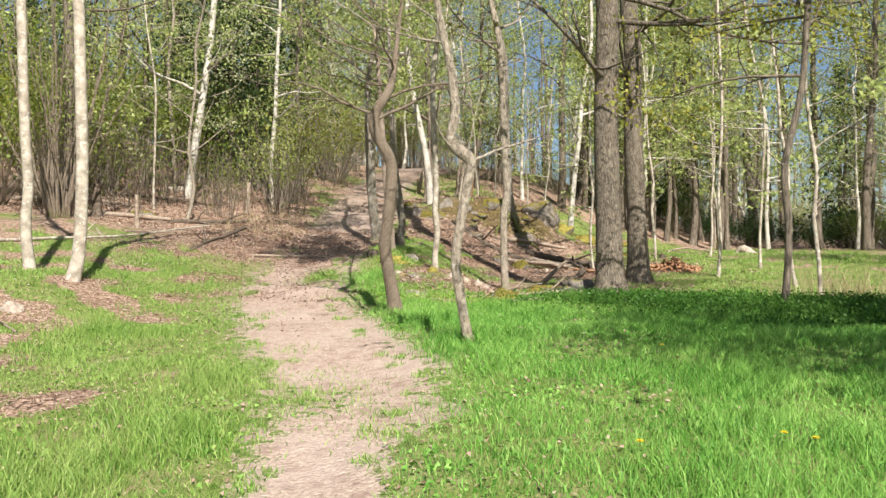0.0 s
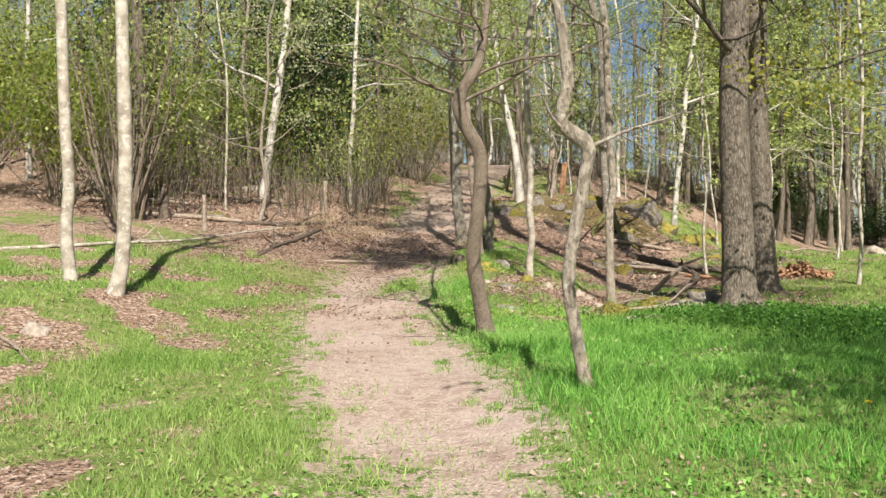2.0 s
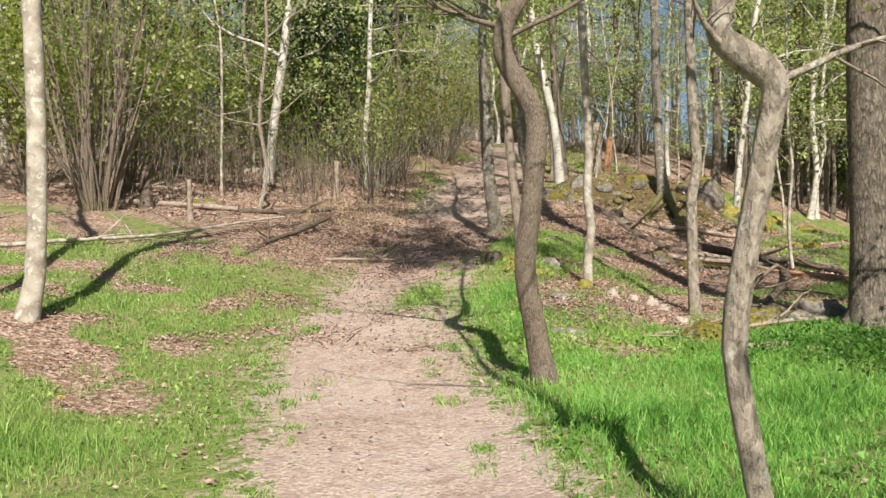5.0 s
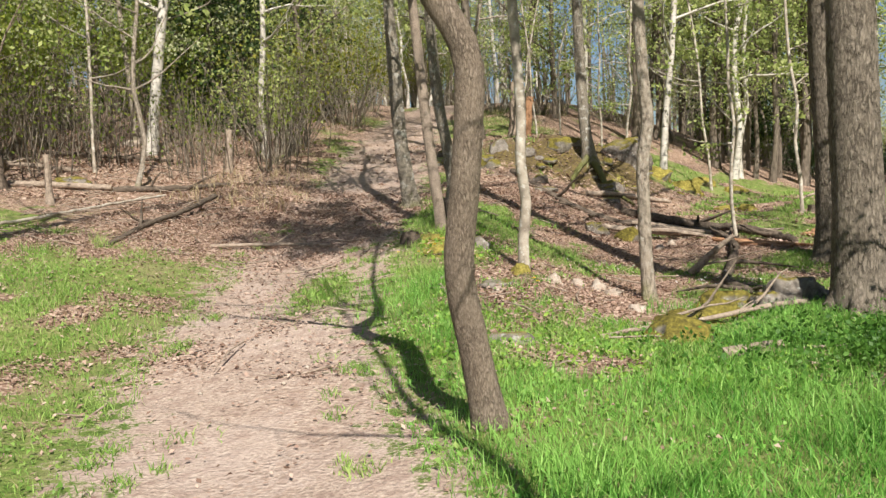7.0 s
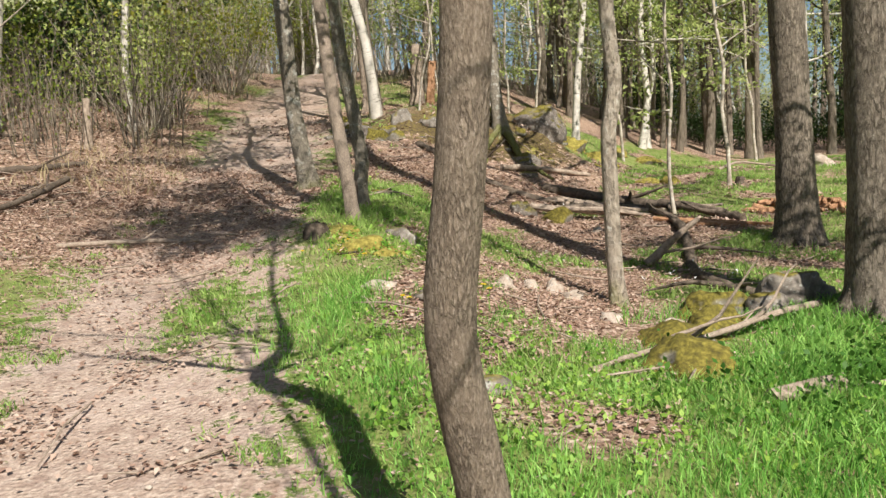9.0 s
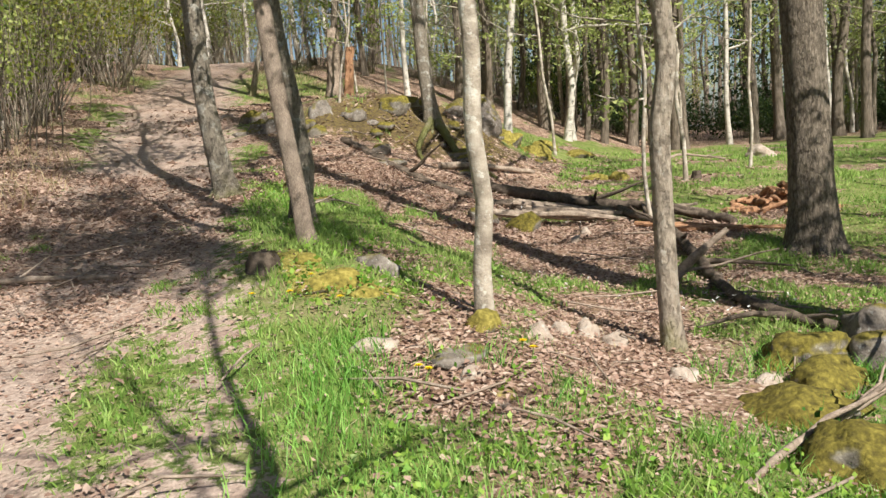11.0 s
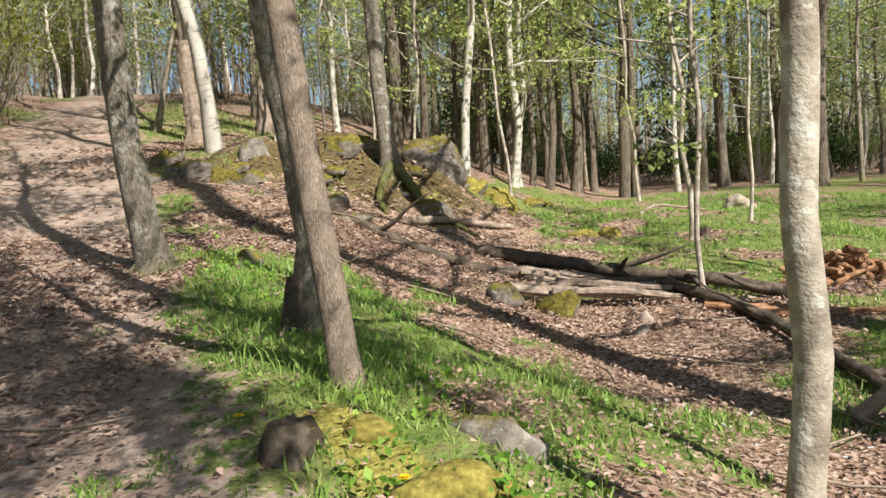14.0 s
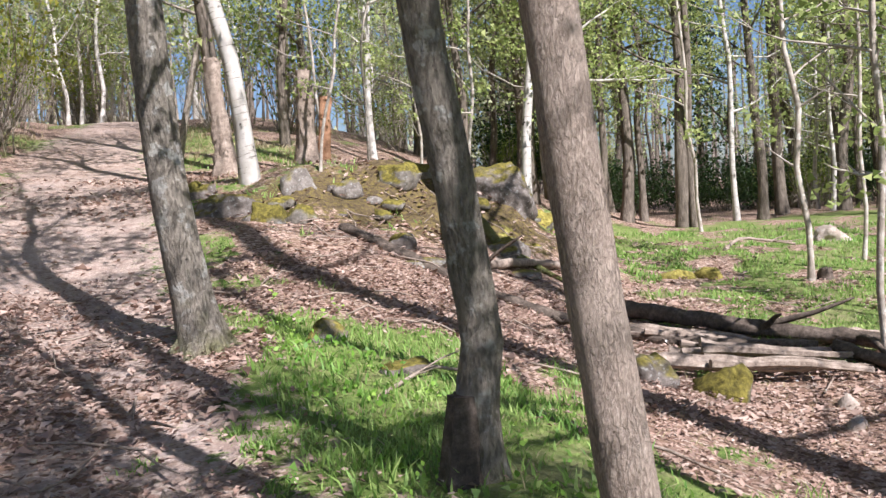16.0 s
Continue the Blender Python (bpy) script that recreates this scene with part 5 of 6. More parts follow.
herb_patch("nettle_bed", "dark green leafy nettles round the oak", 3.3, 12.7, 0.95, 0.6, 2100, 0.22, 0.055, 41)
herb_patch("nettle_bed", "dark green leafy nettles in the shade", 5.2, 11.3, 0.9, 0.7, 1900, 0.22, 0.055, 42)
herb_patch("ground_herbs", "low green herbs at the foot of the alders", -1.0, 16.5, 0.4, 0.5, 60, 0.05, 0.035, 43, BRIGHT_HERB)
herb_patch("ground_herbs", "low green herbs in the sparse grass", -0.4, 13.4, 0.6, 0.8, 220, 0.07, 0.045, 44, BRIGHT_HERB)
herb_patch("ground_herbs", "low green herbs beside the path", -1.1, 19.3, 0.4, 0.9, 110, 0.06, 0.04, 45, BRIGHT_HERB)
herb_patch("ground_herbs", "broad-leaved plants on the mossy bank", -0.7, 16.6, 0.35, 0.4, 34, 0.09, 0.06, 46, BRIGHT_HERB)
herb_patch("ground_herbs", "broad-leaved plants in the grass near the hollow", 0.6, 12.7, 0.8, 0.5, 160, 0.07, 0.045, 47, BRIGHT_HERB)
herb_patch("ground_herbs", "low plants on the verge under the leaning tree", -1.35, 21.2, 0.3, 0.5, 70, 0.07, 0.05, 48, BRIGHT_HERB)


# ---- stones ----
def stone_shape(sx, sy, sz, seed, level=3, rough=0.5):
    """A boulder: a ball with broad facets and dents."""
    bm = bmesh.new()
    bmesh.ops.create_icosphere(bm, subdivisions=level, radius=1.0)
    g = np.random.default_rng(seed)
    v = np.array([q.co[:] for q in bm.verts])
    f = np.array([[q.index for q in p.verts] + [p.verts[2].index] for p in bm.faces])
    bm.free()
    for _ in range(9):
        n = g.normal(size=3)
        n /= np.linalg.norm(n)
        cut = g.uniform(0.62, 0.9)
        d = v @ n
        v = v - np.maximum(d - cut, 0)[:, None] * n * 0.85
    off = g.uniform(0, 50, 3)
    bump = np.array([noise.fractal(Vector(q * 1.6 + off), 0.8, 2.0, 4) for q in v])
    v = v * (1 + rough * 0.5 * bump)[:, None]
    v[:, 2] = np.where(v[:, 2] < -0.35, -0.35 + (v[:, 2] + 0.35) * 0.3, v[:, 2])
    return Shape().add(v * np.array((sx, sy, sz)), f)


def stone(x, y, sx, sy, sz, material, label, seed, turn=0.0, sunk=0.25, group="stones of the wood", level=3, tip=0.0):
    ob = thing("stone", stone_shape(sx, sy, sz, seed, level), material, (x, y, float(height(x, y)) + sz * (0.15 - sunk), 0, tip, turn), label, "stone", group)
    return ob


for k, (x, y, sx, sy, sz, mt, label, turn) in enumerate((
    (-5.12, 10.35, 0.2, 0.13, 0.14, PALE_ROCK, "whitish fieldstone lying in the short grass", 10),
    (-0.62, 16.8, 0.09, 0.26, 0.14, BARE_ROCK, "grey slab of stone leaning out of moss", 30),
    (-0.9, 16.45, 0.26, 0.14, 0.1, GOLD_ROCK, "low stone under yellow moss", 0),
    (-0.75, 16.2, 0.16, 0.12, 0.07, GOLD_ROCK, "low stone under yellow moss", 60),
    (-1.05, 16.95, 0.1, 0.13, 0.07, GOLD_ROCK, "mossy stone at the foot of the alders", 20),
    (-0.2, 15.5, 0.13, 0.13, 0.12, GOLD_ROCK, "moss cushion at the foot of a slim tree", 0),
    (0.66, 16.0, 0.09, 0.08, 0.13, PALE_ROCK, "upright pale fieldstone among fallen leaves", 15),
    (0.78, 15.86, 0.14, 0.1, 0.07, PALE_ROCK, "pale flat fieldstone among fallen leaves", 50),
    (0.14, 15.5, 0.09, 0.08, 0.11, PALE_ROCK, "rounded pale fieldstone among fallen leaves", 0),
    (0.4, 15.85, 0.09, 0.08, 0.09, PALE_ROCK, "rounded pale fieldstone among fallen leaves", 80),
    (0.9, 15.2, 0.1, 0.09, 0.09, PALE_ROCK, "rounded pale fieldstone among fallen leaves", 30),
    (1.3, 15.0, 0.12, 0.09, 0.08, PALE_ROCK, "rounded pale fieldstone among fallen leaves", 10),
    (-0.85, 15.35, 0.15, 0.09, 0.06, PALE_ROCK, "pale stone half buried in the grass", 0),
    (-0.45, 15.1, 0.2, 0.14, 0.06, BARE_ROCK, "grey stone half buried in the grass", 40),
    (-0.45, 14.85, 0.09, 0.06, 0.06, PALE_ROCK, "pale stone half buried in the grass", 40),
    (1.75, 15.25, 0.36, 0.24, 0.2, MOSS_ROCK, "rounded stone thick with moss", 20),
    (1.15, 14.5, 0.36, 0.26, 0.24, MOSS_ROCK, "rounded stone thick with moss", -20),
    (1.6, 14.85, 0.32, 0.2, 0.18, MOSS_ROCK, "rounded stone thick with moss", 40),
    (0.9, 13.75, 0.36, 0.3, 0.22, MOSS_ROCK, "rounded stone thick with moss", 70),
    (2.45, 15.45, 0.36, 0.3, 0.36, BARE_ROCK, "dark bare boulder beside the oak", 0),
    (2.1, 15.1, 0.25, 0.2, 0.2, BARE_ROCK, "dark bare boulder beside the oak", 30),
    (1.82, 20.75, 0.3, 0.22, 0.26, MOSS_ROCK, "block of stone wrapped in moss among leaves", 15),
    (1.35, 20.95, 0.28, 0.2, 0.2, HALF_ROCK, "half-mossy stone beside the split logs", 60),
    (2.4, 20.2, 0.09, 0.08, 0.1, PALE_ROCK, "small pinkish stone among fallen leaves", 0),
    (2.15, 19.9, 0.08, 0.07, 0.09, PALE_ROCK, "small pinkish stone among fallen leaves", 0),
    (2.95, 27.0, 0.72, 0.55, 0.6, HALF_ROCK, "big grey boulder with moss on the mound", 10),
    (1.5, 26.75, 0.5, 0.35, 0.34, MOSS_ROCK, "dark mossy boulder at the tree's roots", 0),
    (3.75, 27.4, 0.4, 0.32, 0.28, GOLD_ROCK, "mossy stone on the slope of the mound", 20),
    (4.55, 28.0, 0.46, 0.36, 0.34, GOLD_ROCK, "stone under bright yellow moss", 0),
    (5.6, 30.3, 0.4, 0.3, 0.2, GOLD_ROCK, "stone under bright yellow moss", 0),
    (6.4, 30.2, 0.4, 0.3, 0.16, GOLD_ROCK, "low stone under yellow moss", 0),
    (2.3, 25.4, 0.36, 0.3, 0.26, HALF_ROCK, "mossy stone low on the mound", 0),
    (-1.05, 27.2, 0.26, 0.2, 0.2, HALF_ROCK, "grey stone on the bank above the path", 0),
    (-0.75, 26.2, 0.5, 0.3, 0.28, HALF_ROCK, "brown layered rock with moss on the bank", 15),
    (-0.45, 25.6, 0.3, 0.24, 0.24, MOSS_ROCK, "mossy stone on the bank", 0),
    (-0.1, 25.6, 0.25, 0.2, 0.2, MOSS_ROCK, "mossy stone on the bank", 40),
    (0.15, 26.6, 0.34, 0.26, 0.32, BARE_ROCK, "grey boulder on the bank", 70),
    (0.7, 26.4, 0.2, 0.18, 0.18, BARE_ROCK, "grey boulder on the bank", 20),
    (0.8, 24.15, 0.36, 0.17, 0.1, BARE_ROCK, "flat grey stone below the mound", 10),
    (0.8, 24.8, 0.22, 0.18, 0.2, HALF_ROCK, "half-mossy stone below the mound", 0),
    (-0.62, 20.35, 0.19, 0.13, 0.08, HALF_ROCK, "mossy stone half sunk in the verge", 30),
    (-0.88, 21.2, 0.16, 0.13, 0.14, HALF_ROCK, "mossy stone half sunk in the verge", 0),
    (4.75, 25.4, 0.3, 0.24, 0.16, GOLD_ROCK, "moss-covered lump in the glade", 0),
    (5.15, 25.25, 0.3, 0.24, 0.17, GOLD_ROCK, "moss-covered lump in the glade", 30),
    (9.6, 27.6, 0.36, 0.3, 0.28, PALE_ROCK, "pale boulder at the far side of the glade", 0),
    (-8.4, 27.3, 0.35, 0.25, 0.25, PALE_ROCK, "pale stone on the wooded slope", 0),
    (-7.6, 22.0, 0.4, 0.3, 0.2, HALF_ROCK, "brown stone on the wooded slope", 0),
    (-0.45, 13.2, 0.22, 0.12, 0.08, BARE_ROCK, "brown stone half hidden in grass", 0),
)):
    stone(x, y, sx, sy, sz, mt, label, 100 + k, turn, 0.42 if y > 24 and x < 5 else 0.3, level=4 if sx > 0.35 else 3)


def mound_rubble():
    g = np.random.default_rng(66)
    for k in range(18):
        if k < 11:
            x, y = 2.3 + g.normal() * 1.1, 26.1 + g.normal() * 0.7
        else:
            x, y = -0.1 + g.normal() * 0.8, 26.1 + g.normal() * 0.45
        s = g.uniform(0.08, 0.18)
        stone(x, y, s * g.uniform(0.9, 1.5), s, s * g.uniform(0.6, 1.0), (MOSS_ROCK, HALF_ROCK, MOSS_ROCK, BARE_ROCK)[k % 4],
              ("small mossy stone on the mound", "small half-mossy stone on the mound", "small mossy stone on the mound", "small bare stone on the mound")[k % 4], 400 + k, g.uniform(0, 360), 0.45, level=2)


mound_rubble()


def pebbles():
    g = np.random.default_rng(61)
    sh = Shape()
    base = stone_shape(1, 1, 0.7, 5, 1)
    bv, bf = base.v[0], base.f[0]
    for _ in range(260):
        y = g.uniform(6, 24)
        x = float(np.interp(y, PATH_Y, PATH_X)) + g.normal() * 1.1
        if g.uniform() < 0.35:
            x, y = 0.7 + g.normal() * 0.6, 15.5 + g.normal() * 0.9
        s = g.uniform(0.008, 0.03)
        sh.add(bv * s + np.array((x, y, float(height(x, y)) - 0.02)), bf)
    thing("pebbles", sh, PALE_ROCK, (0, 0, 0), "small pebbles on the trodden earth", "pebbles", kind="stuff")


pebbles()


# ---- dead wood ----
def log(name, label, pts, r0, r1, material, seed, branches=0, sides=10, rough=0.12, group="dead wood on the ground", ends=0.0):
    """A fallen stem that follows the ground, with stubs of its branches."""
    g = np.random.default_rng(seed)
    p = np.array([(x, y, float(height(x, y)) + h + r0 * 0.55) for x, y, h in pts])
    o = p[0].copy()
    c = curve_through(p - o, 0.13)
    c[1:-1] += g.normal(size=c[1:-1].shape) * r0 * 0.12
    s = Shape().tube(c, np.linspace(r0, r1, len(c)), sides, rough, seed)
    for _ in range(branches):
        i = int(g.integers(len(c) // 4, len(c) - 1))
        way = c[min(i + 1, len(c) - 1)] - c[i - 1] + g.normal(size=3) * 0.25
        way[2] = abs(way[2]) * 0.4 + 0.02
        bp, br = bough(g, c[i], way, g.uniform(0.3, 0.9), r1 * 0.7, 0.25, 0.0, 5)
        s.tube(bp, br, 5)
    root = empty(name, *o, label, "dead wood", group)
    part("stem", s, material, root)
    return root


log("fallen_log", "dark rotting fallen trunk lying across the hollow", [(0.3, 25.2, -0.03), (1.2, 23.4, -0.02), (2.2, 22.4, 0.0), (3.3, 21.4, 0.03)], 0.07, 0.055, DARK_WOOD, 71, 3, 12, 0.3)
log("fallen_log", "dark fallen trunk with peeling bark beside the glade", [(2.3, 23.6, 0), (3.2, 22.2, 0.05), (3.9, 20.9, 0.06), (4.2, 20.0, 0)], 0.08, 0.06, DARK_WOOD, 72, 4, 12, 0.3)
log("fallen_log", "dark forked fallen branch among anemones", [(3.3, 21.2, 0.08), (3.15, 19.6, 0.05), (2.6, 17.9, 0.03), (2.15, 16.5, 0), (2.3, 15.7, 0)], 0.06, 0.045, DARK_WOOD, 73, 5, 12, 0.3)


def split_log(label, pts, r, material, seed, strands=5):
    """A log broken lengthwise into thin weathered slivers, each a part."""
    g = np.random.default_rng(seed)
    p = np.array([(x, y, float(height(x, y)) + 0.02) for x, y in pts])
    o = p[0].copy()
    root = empty("split_log", *o, label, "dead wood", "dead wood on the ground")
    d = p[-1] - p[0]
    side = np.array((-d[1], d[0], 0)) / np.linalg.norm(d)
    for k in range(strands):
        a, b = sorted((g.uniform(0, 0.35), g.uniform(0.65, 1.0)))
        q = [p[0] + d * f - o for f in np.linspace(a, b, 5)]
        off = side * (k - strands / 2) * r * 1.1 + np.array((0, 0, g.uniform(0, r * 0.9)))
        c = curve_through(np.array(q) + off + g.normal(size=(5, 3)) * r * 0.2, 0.12)
        c[:, 2] -= g.uniform(0, 0.02)
        part("sliver", Shape().tube(c, r * g.uniform(0.35, 0.75) * np.linspace(1, 0.6, len(c)), 6, 0.4, seed + k), material, root, round_off=False)


split_log("weathered split log bleached pale", [(1.3, 21.4), (3.4, 20.6)], 0.07, DEAD_WOOD, 74, 5)
split_log("weathered split log bleached pale", [(1.7, 21.95), (3.5, 21.0)], 0.06, DEAD_WOOD, 174, 5)
split_log("reddish split log lying in leaves", [(2.8, 20.3), (4.5, 19.35)], 0.06, RED_WOOD, 274, 4)
split_log("weathered split log lying in leaves", [(3.5, 21.8), (4.7, 21.4)], 0.06, DEAD_WOOD, 374, 4)
split_log("weathered split log beside a dark trunk", [(1.9, 22.6), (3.2, 21.9)], 0.05, DEAD_WOOD, 474, 4)
log("fallen_pole", "bleached pole lying below the mound", [(1.75, 24.6, 0.03), (2.6, 25.0, 0.05), (3.6, 25.35, 0.02)], 0.055, 0.04, DEAD_WOOD, 78, 0)
log("broken_branch", "pale broken branch propped on a fallen trunk", [(2.0, 17.5, 0), (2.2, 17.38, 0.22), (2.45, 17.25, 0.46)], 0.055, 0.025, DEAD_WOOD, 79, 1)
log("broken_branch", "pale forked branch lying over mossy stones", [(0.3, 13.65, 0), (0.8, 14.0, 0.06), (1.3, 14.25, 0.1), (1.9, 14.6, 0.1), (2.4, 14.9, 0.08)], 0.016, 0.026, DEAD_WOOD, 80, 4)
log("broken_branch", "short rotten log piece in the grass", [(1.05, 12.95, 0), (1.5, 13.05, 0.02)], 0.05, 0.04, DEAD_WOOD, 81, 1, 8, 0.3)
log("fallen_pole", "long pale fallen birch pole in the grass", [(-8.6, 14.3, 0), (-7.4, 16.2, 0.03), (-6.6, 17.7, 0.05), (-6.1, 20.3, 0.08), (-5.7, 21.3, 0.1)], 0.034, 0.016, PALE_BARK, 82, 4)
log("fallen_pole", "dark fallen pole under the hazel", [(-9.0, 21.4, 0), (-7.8, 21.6, 0.02), (-6.8, 21.8, 0.05)], 0.07, 0.05, DEAD_WOOD, 83, 1)
log("fallen_pole", "dark fallen pole on the slope", [(-6.9, 21.9, 0), (-5.9, 22.4, 0.04), (-5.2, 23.4, 0.02)], 0.06, 0.04, DARK_WOOD, 84, 2)
log("broken_branch", "dark crooked branch on fallen leaves", [(-5.0, 17.1, 0), (-4.95, 18.4, 0.03), (-4.9, 19.8, 0.08), (-4.75, 20.9, 0.2)], 0.03, 0.04, DARK_WOOD, 85, 3)
log("broken_branch", "pale stick lying across the edge of the path", [(-3.9, 17.6, 0), (-3.2, 17.75, 0.01), (-2.4, 17.55, 0)], 0.025, 0.02, DEAD_WOOD, 86, 1)
log("broken_branch", "pale stick lying in the short grass", [(-5.7, 10.3, 0), (-5.1, 9.9, 0.01), (-4.6, 9.4, 0)], 0.022, 0.015, DEAD_WOOD, 87, 1)
log("broken_branch", "dry branch lying at the far side of the glade", [(7.0, 27.2, 0), (7.7, 27.6, 0.12), (8.6, 27.4, 0)], 0.035, 0.02, DEAD_WOOD, 88, 3)
log("broken_branch", "thin dead branch on the verge", [(-0.9, 19.9, 0), (-0.5, 20.2, 0.05), (-0.2, 20.2, 0.02)], 0.012, 0.008, DEAD_WOOD, 89, 2)
log("fallen_pole", "grey fallen pole on the wooded slope", [(-11.2, 22.6, 0), (-9.6, 23.3, 0.1), (-8.0, 23.2, 0.04)], 0.06, 0.04, DEAD_WOOD, 90, 2)
log("fallen_pole", "grey fallen pole on the wooded slope", [(-9.8, 25.6, 0), (-8.4, 25.0, 0.1), (-6.9, 25.4, 0.04)], 0.05, 0.03, DARK_WOOD, 91, 3)
log("root_ridge", "dark surface root running down the mound", [(2.1, 26.1, 0.12), (2.3, 25.4, 0.02), (2.7, 24.6, -0.02)], 0.08, 0.03, MOSSY_BARK, 92, 0)
log("root_ridge", "dark surface root running down the mound", [(2.0, 26.1, 0.12), (1.6, 25.4, 0.02), (1.5, 24.8, -0.02)], 0.07, 0.03, MOSSY_BARK, 93, 0)


def snag(name, label, x, y, tall, r, material, seed, lean=(0.0, 0.0)):
    """A broken stump with a splintered top."""
    g = np.random.default_rng(seed)
    h = np.linspace(-0.1, tall, max(4, int(tall / 0.12) + 2))
    c = np.stack((lean[0] * h, lean[1] * h, h), -1)
    rad = r * (1 + 0.5 * np.exp(-np.maximum(h, 0) / (1.2 * r))) * (1 - 0.15 * h / tall)
    s = Shape().tube(c, rad, 16, 0.34, seed)
    for _ in range(7):
        a, q = g.uniform(0, 6.283), r * g.uniform(0.3, 0.8)
        b = c[-1] + np.array((math.cos(a) * q, math.sin(a) * q, -0.05))
        s.tube([b, b + np.array((0, 0, 0.045 + g.uniform(0.0, 0.35 * r)))], (r * 0.3, r * 0.08), 5)
    root = empty(name, x, y, float(height(x, y)), label, "stump", "stumps")
    part("stem", s, material, root)
    return root


snag("tree_stump", "small mossy cut stump beside the path", -1.36, 16.9, 0.11, 0.075, DARK_WOOD, 201)
snag("tree_stump", "rotten dark stump against the alder's foot", -1.0, 18.57, 0.3, 0.062, DARK_WOOD, 202, (0.1, 0.05))
snag("dead_post", "weathered broken sapling standing in dry grass", -5.63, 25.1, 0.9, 0.06, DEAD_WOOD, 204, (0.03, 0))
snag("dead_post", "grey broken sapling standing beside fallen wood", -6.98, 19.9, 0.75, 0.045, DEAD_WOOD, 205, (-0.03, 0))
snag("dead_post", "dark broken stump under the hazel", -8.3, 20.9, 0.8, 0.09, DARK_WOOD, 206)
snag("tree_snag", "broken weathered tree snag on the bank", 0.55, 28.0, 1.3, 0.13, DEAD_WOOD, 207, (0.03, 0))
snag("tree_snag", "broken brownish tree snag behind the birch", -0.45, 29.0, 1.7, 0.12, DEAD_WOOD, 208, (-0.06, 0))
snag("tree_snag", "broken reddish tree snag on the bank", 0.85, 28.3, 1.0, 0.09, RED_WOOD, 209, (0.1, 0))
snag("tree_stump", "small stump beside a sapling in the glade", 6.08, 24.15, 0.14, 0.07, DARK_WOOD, 210)


def debris_heap():
    g = np.random.default_rng(91)
    sh = Shape()
    for _ in range(110):
        x, y = 5.5 + g.normal() * 0.38, 21.0 + g.normal() * 0.3
        top = 0.3 * math.exp(-((x - 5.5) / 0.5) ** 2 - ((y - 21.0) / 0.4) ** 2)
        a, ln = g.uniform(0, 6.283), g.uniform(0.08, 0.3)
        d = np.array((math.cos(a), math.sin(a), g.normal() * 0.3)) * ln / 2
        p = np.array((x, y, float(height(x, y)) + top * g.uniform(0.3, 1)))
        sh.tube([p - d, p, p + d], (0.03, 0.045, 0.02), 5, 0.3, int(g.integers(999)))
    thing("rotten_wood_heap", sh, RED_WOOD, (0, 0, 0), "heap of red-brown rotten wood in the glade", "wood heap", kind="stuff")


debris_heap()


def twig_litter():
    g = np.random.default_rng(92)
    sh = Shape()
    for _ in range(620):
        if g.uniform() < 0.55:
            x, y = g.uniform(-10, -4), g.uniform(17, 27)
        else:
            x, y = g.uniform(-3.5, 5), g.uniform(12, 27)
        if float(litter_mask(x, y)) < 0.35 and g.uniform() < 0.8:
            continue
        a, ln = g.uniform(0, 6.283), g.uniform(0.15, 0.8)
        d = np.array((math.cos(a), math.sin(a), 0)) * ln / 2
        p = np.array((x, y, float(height(x, y)) + 0.02))
        q = p + g.normal(size=3) * 0.04
        e0, e1 = p - d, p + d
        for e in (e0, e1):
            e[2] = float(height(e[0], e[1])) + g.uniform(0, 0.06)
        sh.tube([e0, q, e1], (0.007, 0.009, 0.004), 4, cap=False)
    thing("twig_litter", sh, DEAD_WOOD, (0, 0, 0), "dry twigs strewn over the forest floor", "twigs", kind="stuff")


twig_litter()


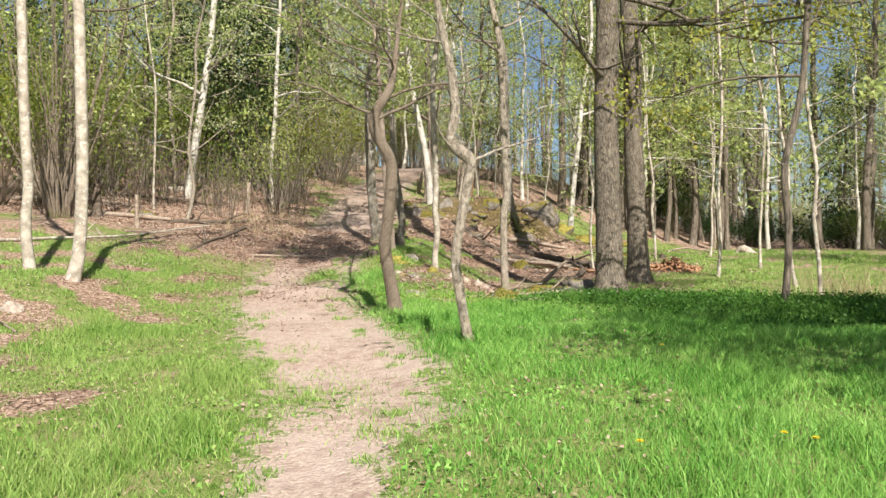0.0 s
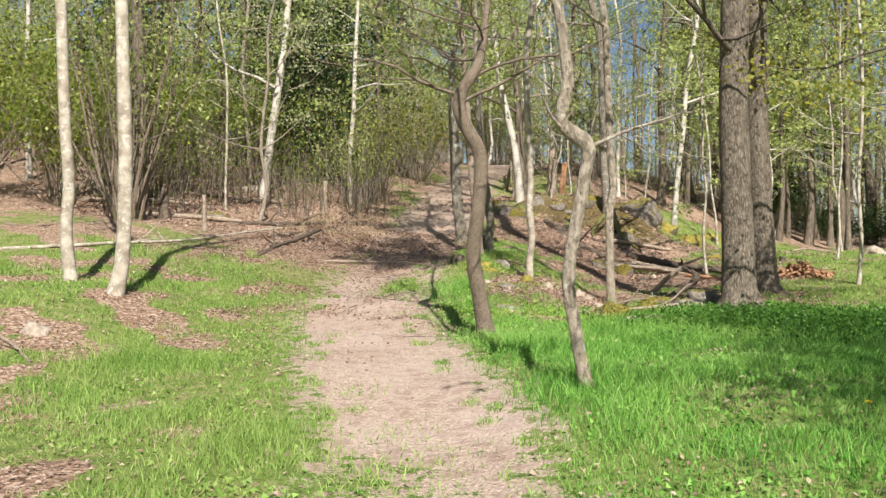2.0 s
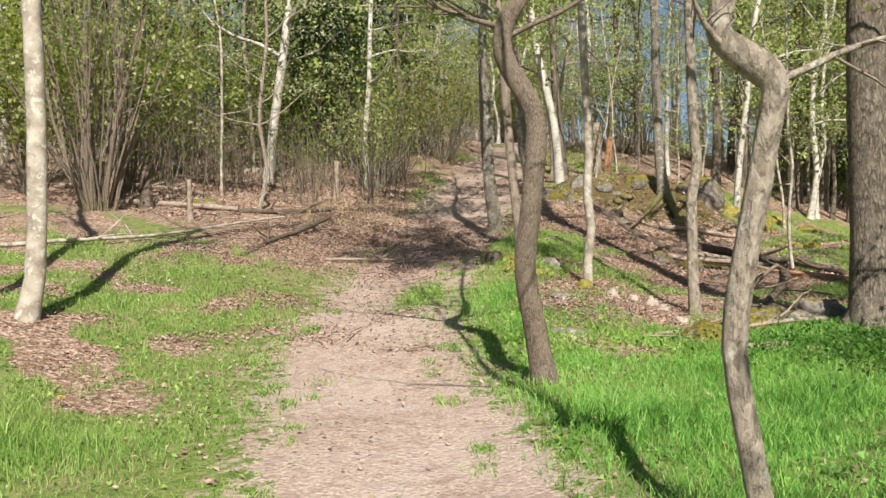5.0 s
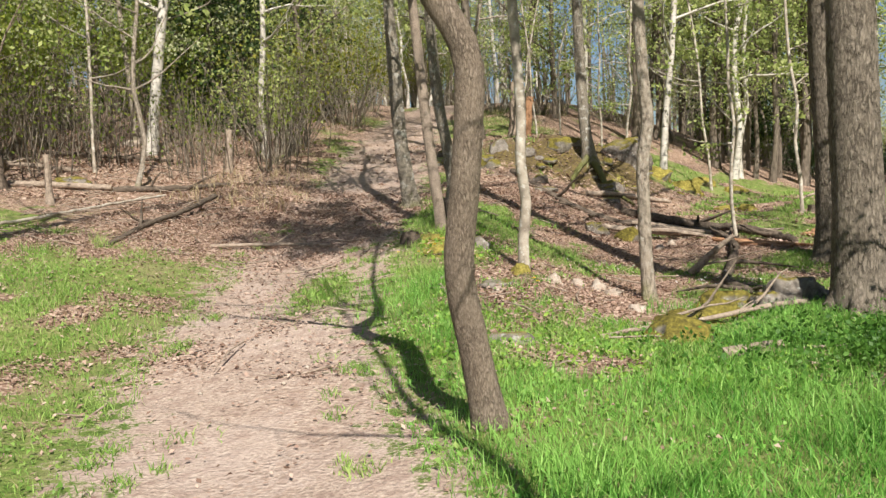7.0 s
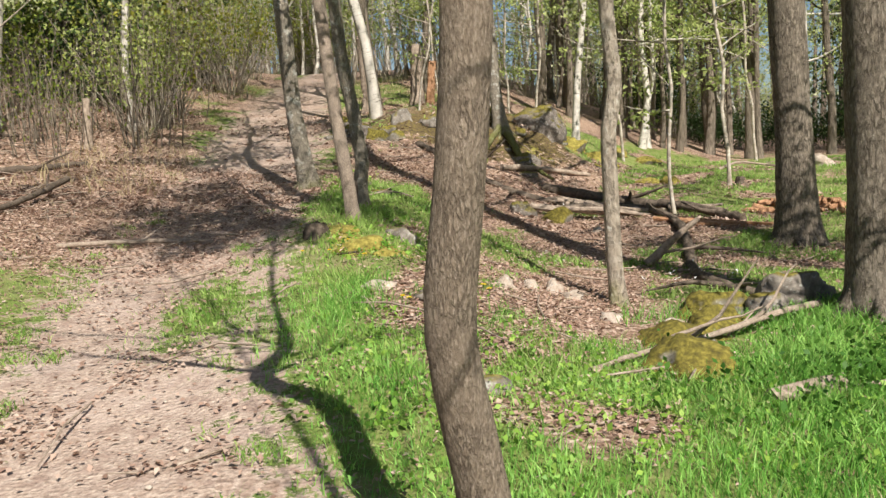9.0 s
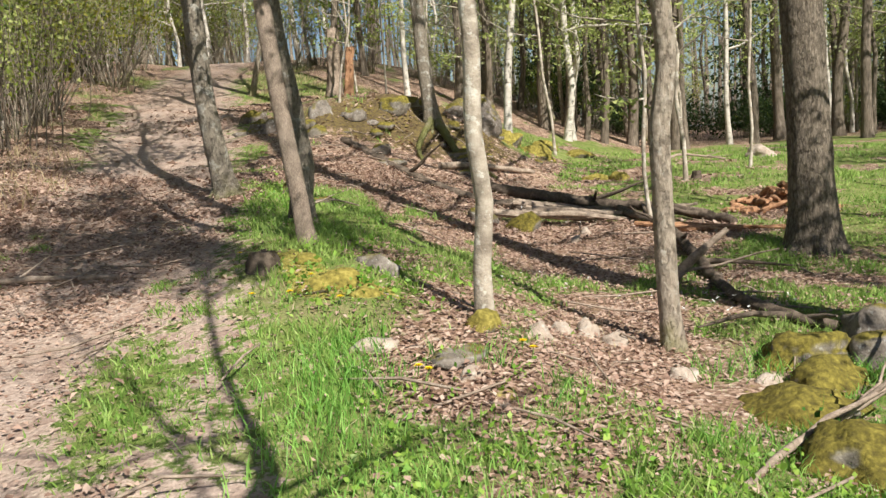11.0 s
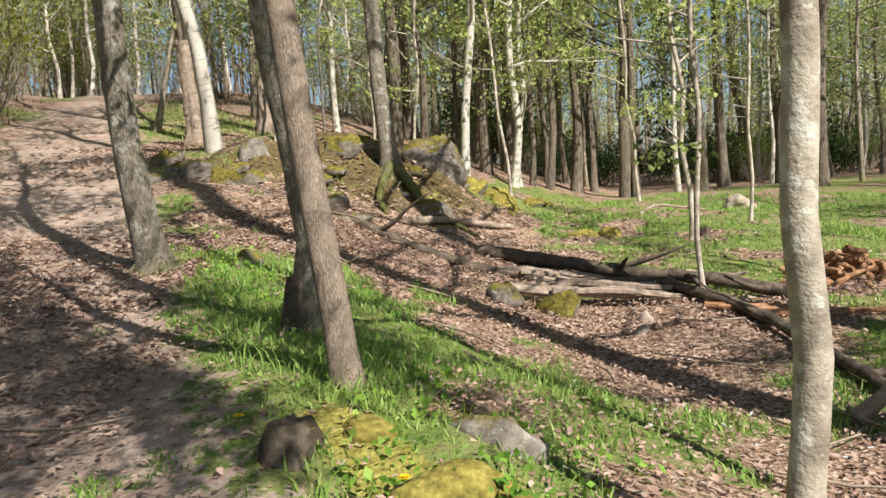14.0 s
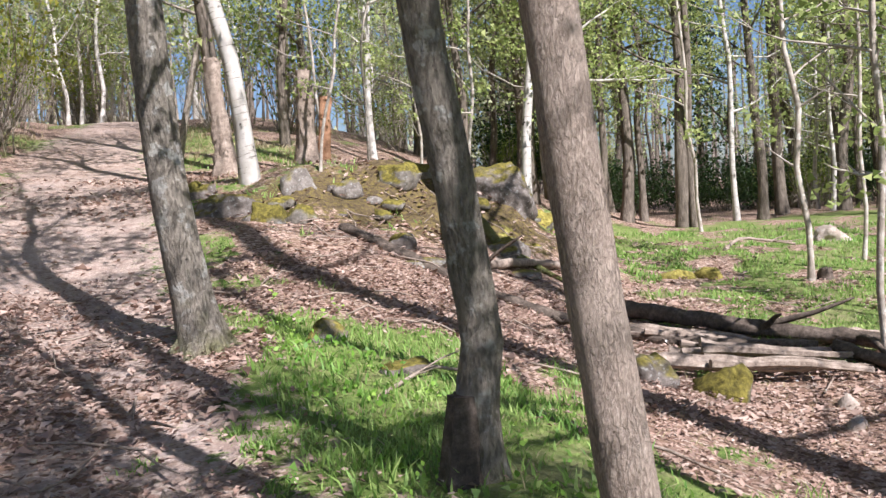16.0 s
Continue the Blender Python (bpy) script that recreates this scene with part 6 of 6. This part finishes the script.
# ---- flowers ----
def dandelion(x, y, seed, tall=0.1):
    g = np.random.default_rng(seed)
    root = empty("dandelion", x, y, float(height(x, y)) - 0.01, "yellow dandelion blooming in the grass", "flower", "dandelions")
    part("stalk", Shape().tube([(0, 0, 0), (0.01, 0, tall * 0.6), (0.012, 0, tall)], (0.003, 0.0028, 0.003), 6), STEM_GREEN, root)
    sh = Shape()
    for ring, (n, ln, up) in enumerate(((16, 0.024, 0.15), (14, 0.019, 0.5), (9, 0.012, 1.2))):
        for k in range(n):
            a = 6.283 * k / n + ring * 0.3 + g.normal() * 0.08
            d, w = np.array((math.cos(a), math.sin(a), up)), np.array((-math.sin(a), math.cos(a), 0)) * 0.0032
            d = d / np.linalg.norm(d) * ln
            c = np.array((0.012, 0, tall + 0.002))
            sh.add([c - w * 0.5, c + w * 0.5, c + d + w, c + d - w], [(0, 1, 2, 3)])
    part("bloom", sh, YELLOW_PETAL, root, "round yellow flower head", False)
    return root


for k, (x, y) in enumerate(((1.04, 4.65), (1.85, 4.76), (1.99, 4.68), (1.88, 7.52), (-3.87, 10.5), (-1.47, 16.28), (-1.24, 16.2), (-1.52, 17.17), (-1.08, 16.45), (-0.07, 15.02), (-0.67, 14.85), (-0.71, 14.9), (-0.1, 15.1), (-1.3, 16.9), (-0.95, 16.0))):
    dandelion(x, y, 300 + k, 0.09 if k < 5 else 0.07)


def anemones():
    g = np.random.default_rng(95)
    sh = Shape()
    for cx, cy, rx, ry, n in ((2.0, 16.3, 0.25, 0.25, 26), (2.5, 20.7, 0.15, 0.15, 8), (-5.4, 14.2, 0.5, 0.5, 18), (-6.5, 11.4, 0.6, 0.4, 16), (1.3, 17.4, 0.5, 0.5, 10), (1.9, 21.6, 0.3, 0.2, 8)):
        for _ in range(n):
            x, y = cx + g.normal() * rx, cy + g.normal() * ry
            c = np.array((x, y, float(height(x, y)) + g.uniform(0.05, 0.12)))
            t = g.normal(size=2) * 0.4
            for k in range(6):
                a = k * 1.047
                d, w = np.array((math.cos(a), math.sin(a), t[0] * math.cos(a) + t[1] * math.sin(a) + 0.3)) * 0.014, np.array((-math.sin(a), math.cos(a), 0)) * 0.005
                sh.add([c, c + d * 0.6 + w, c + d, c + d * 0.6 - w], [(0, 1, 2, 3)])
    thing("wood_anemones", sh, WHITE_PETAL, (0, 0, 0), "small white anemones dotted over the ground", "flowers", kind="stuff", round_off=False)


anemones()
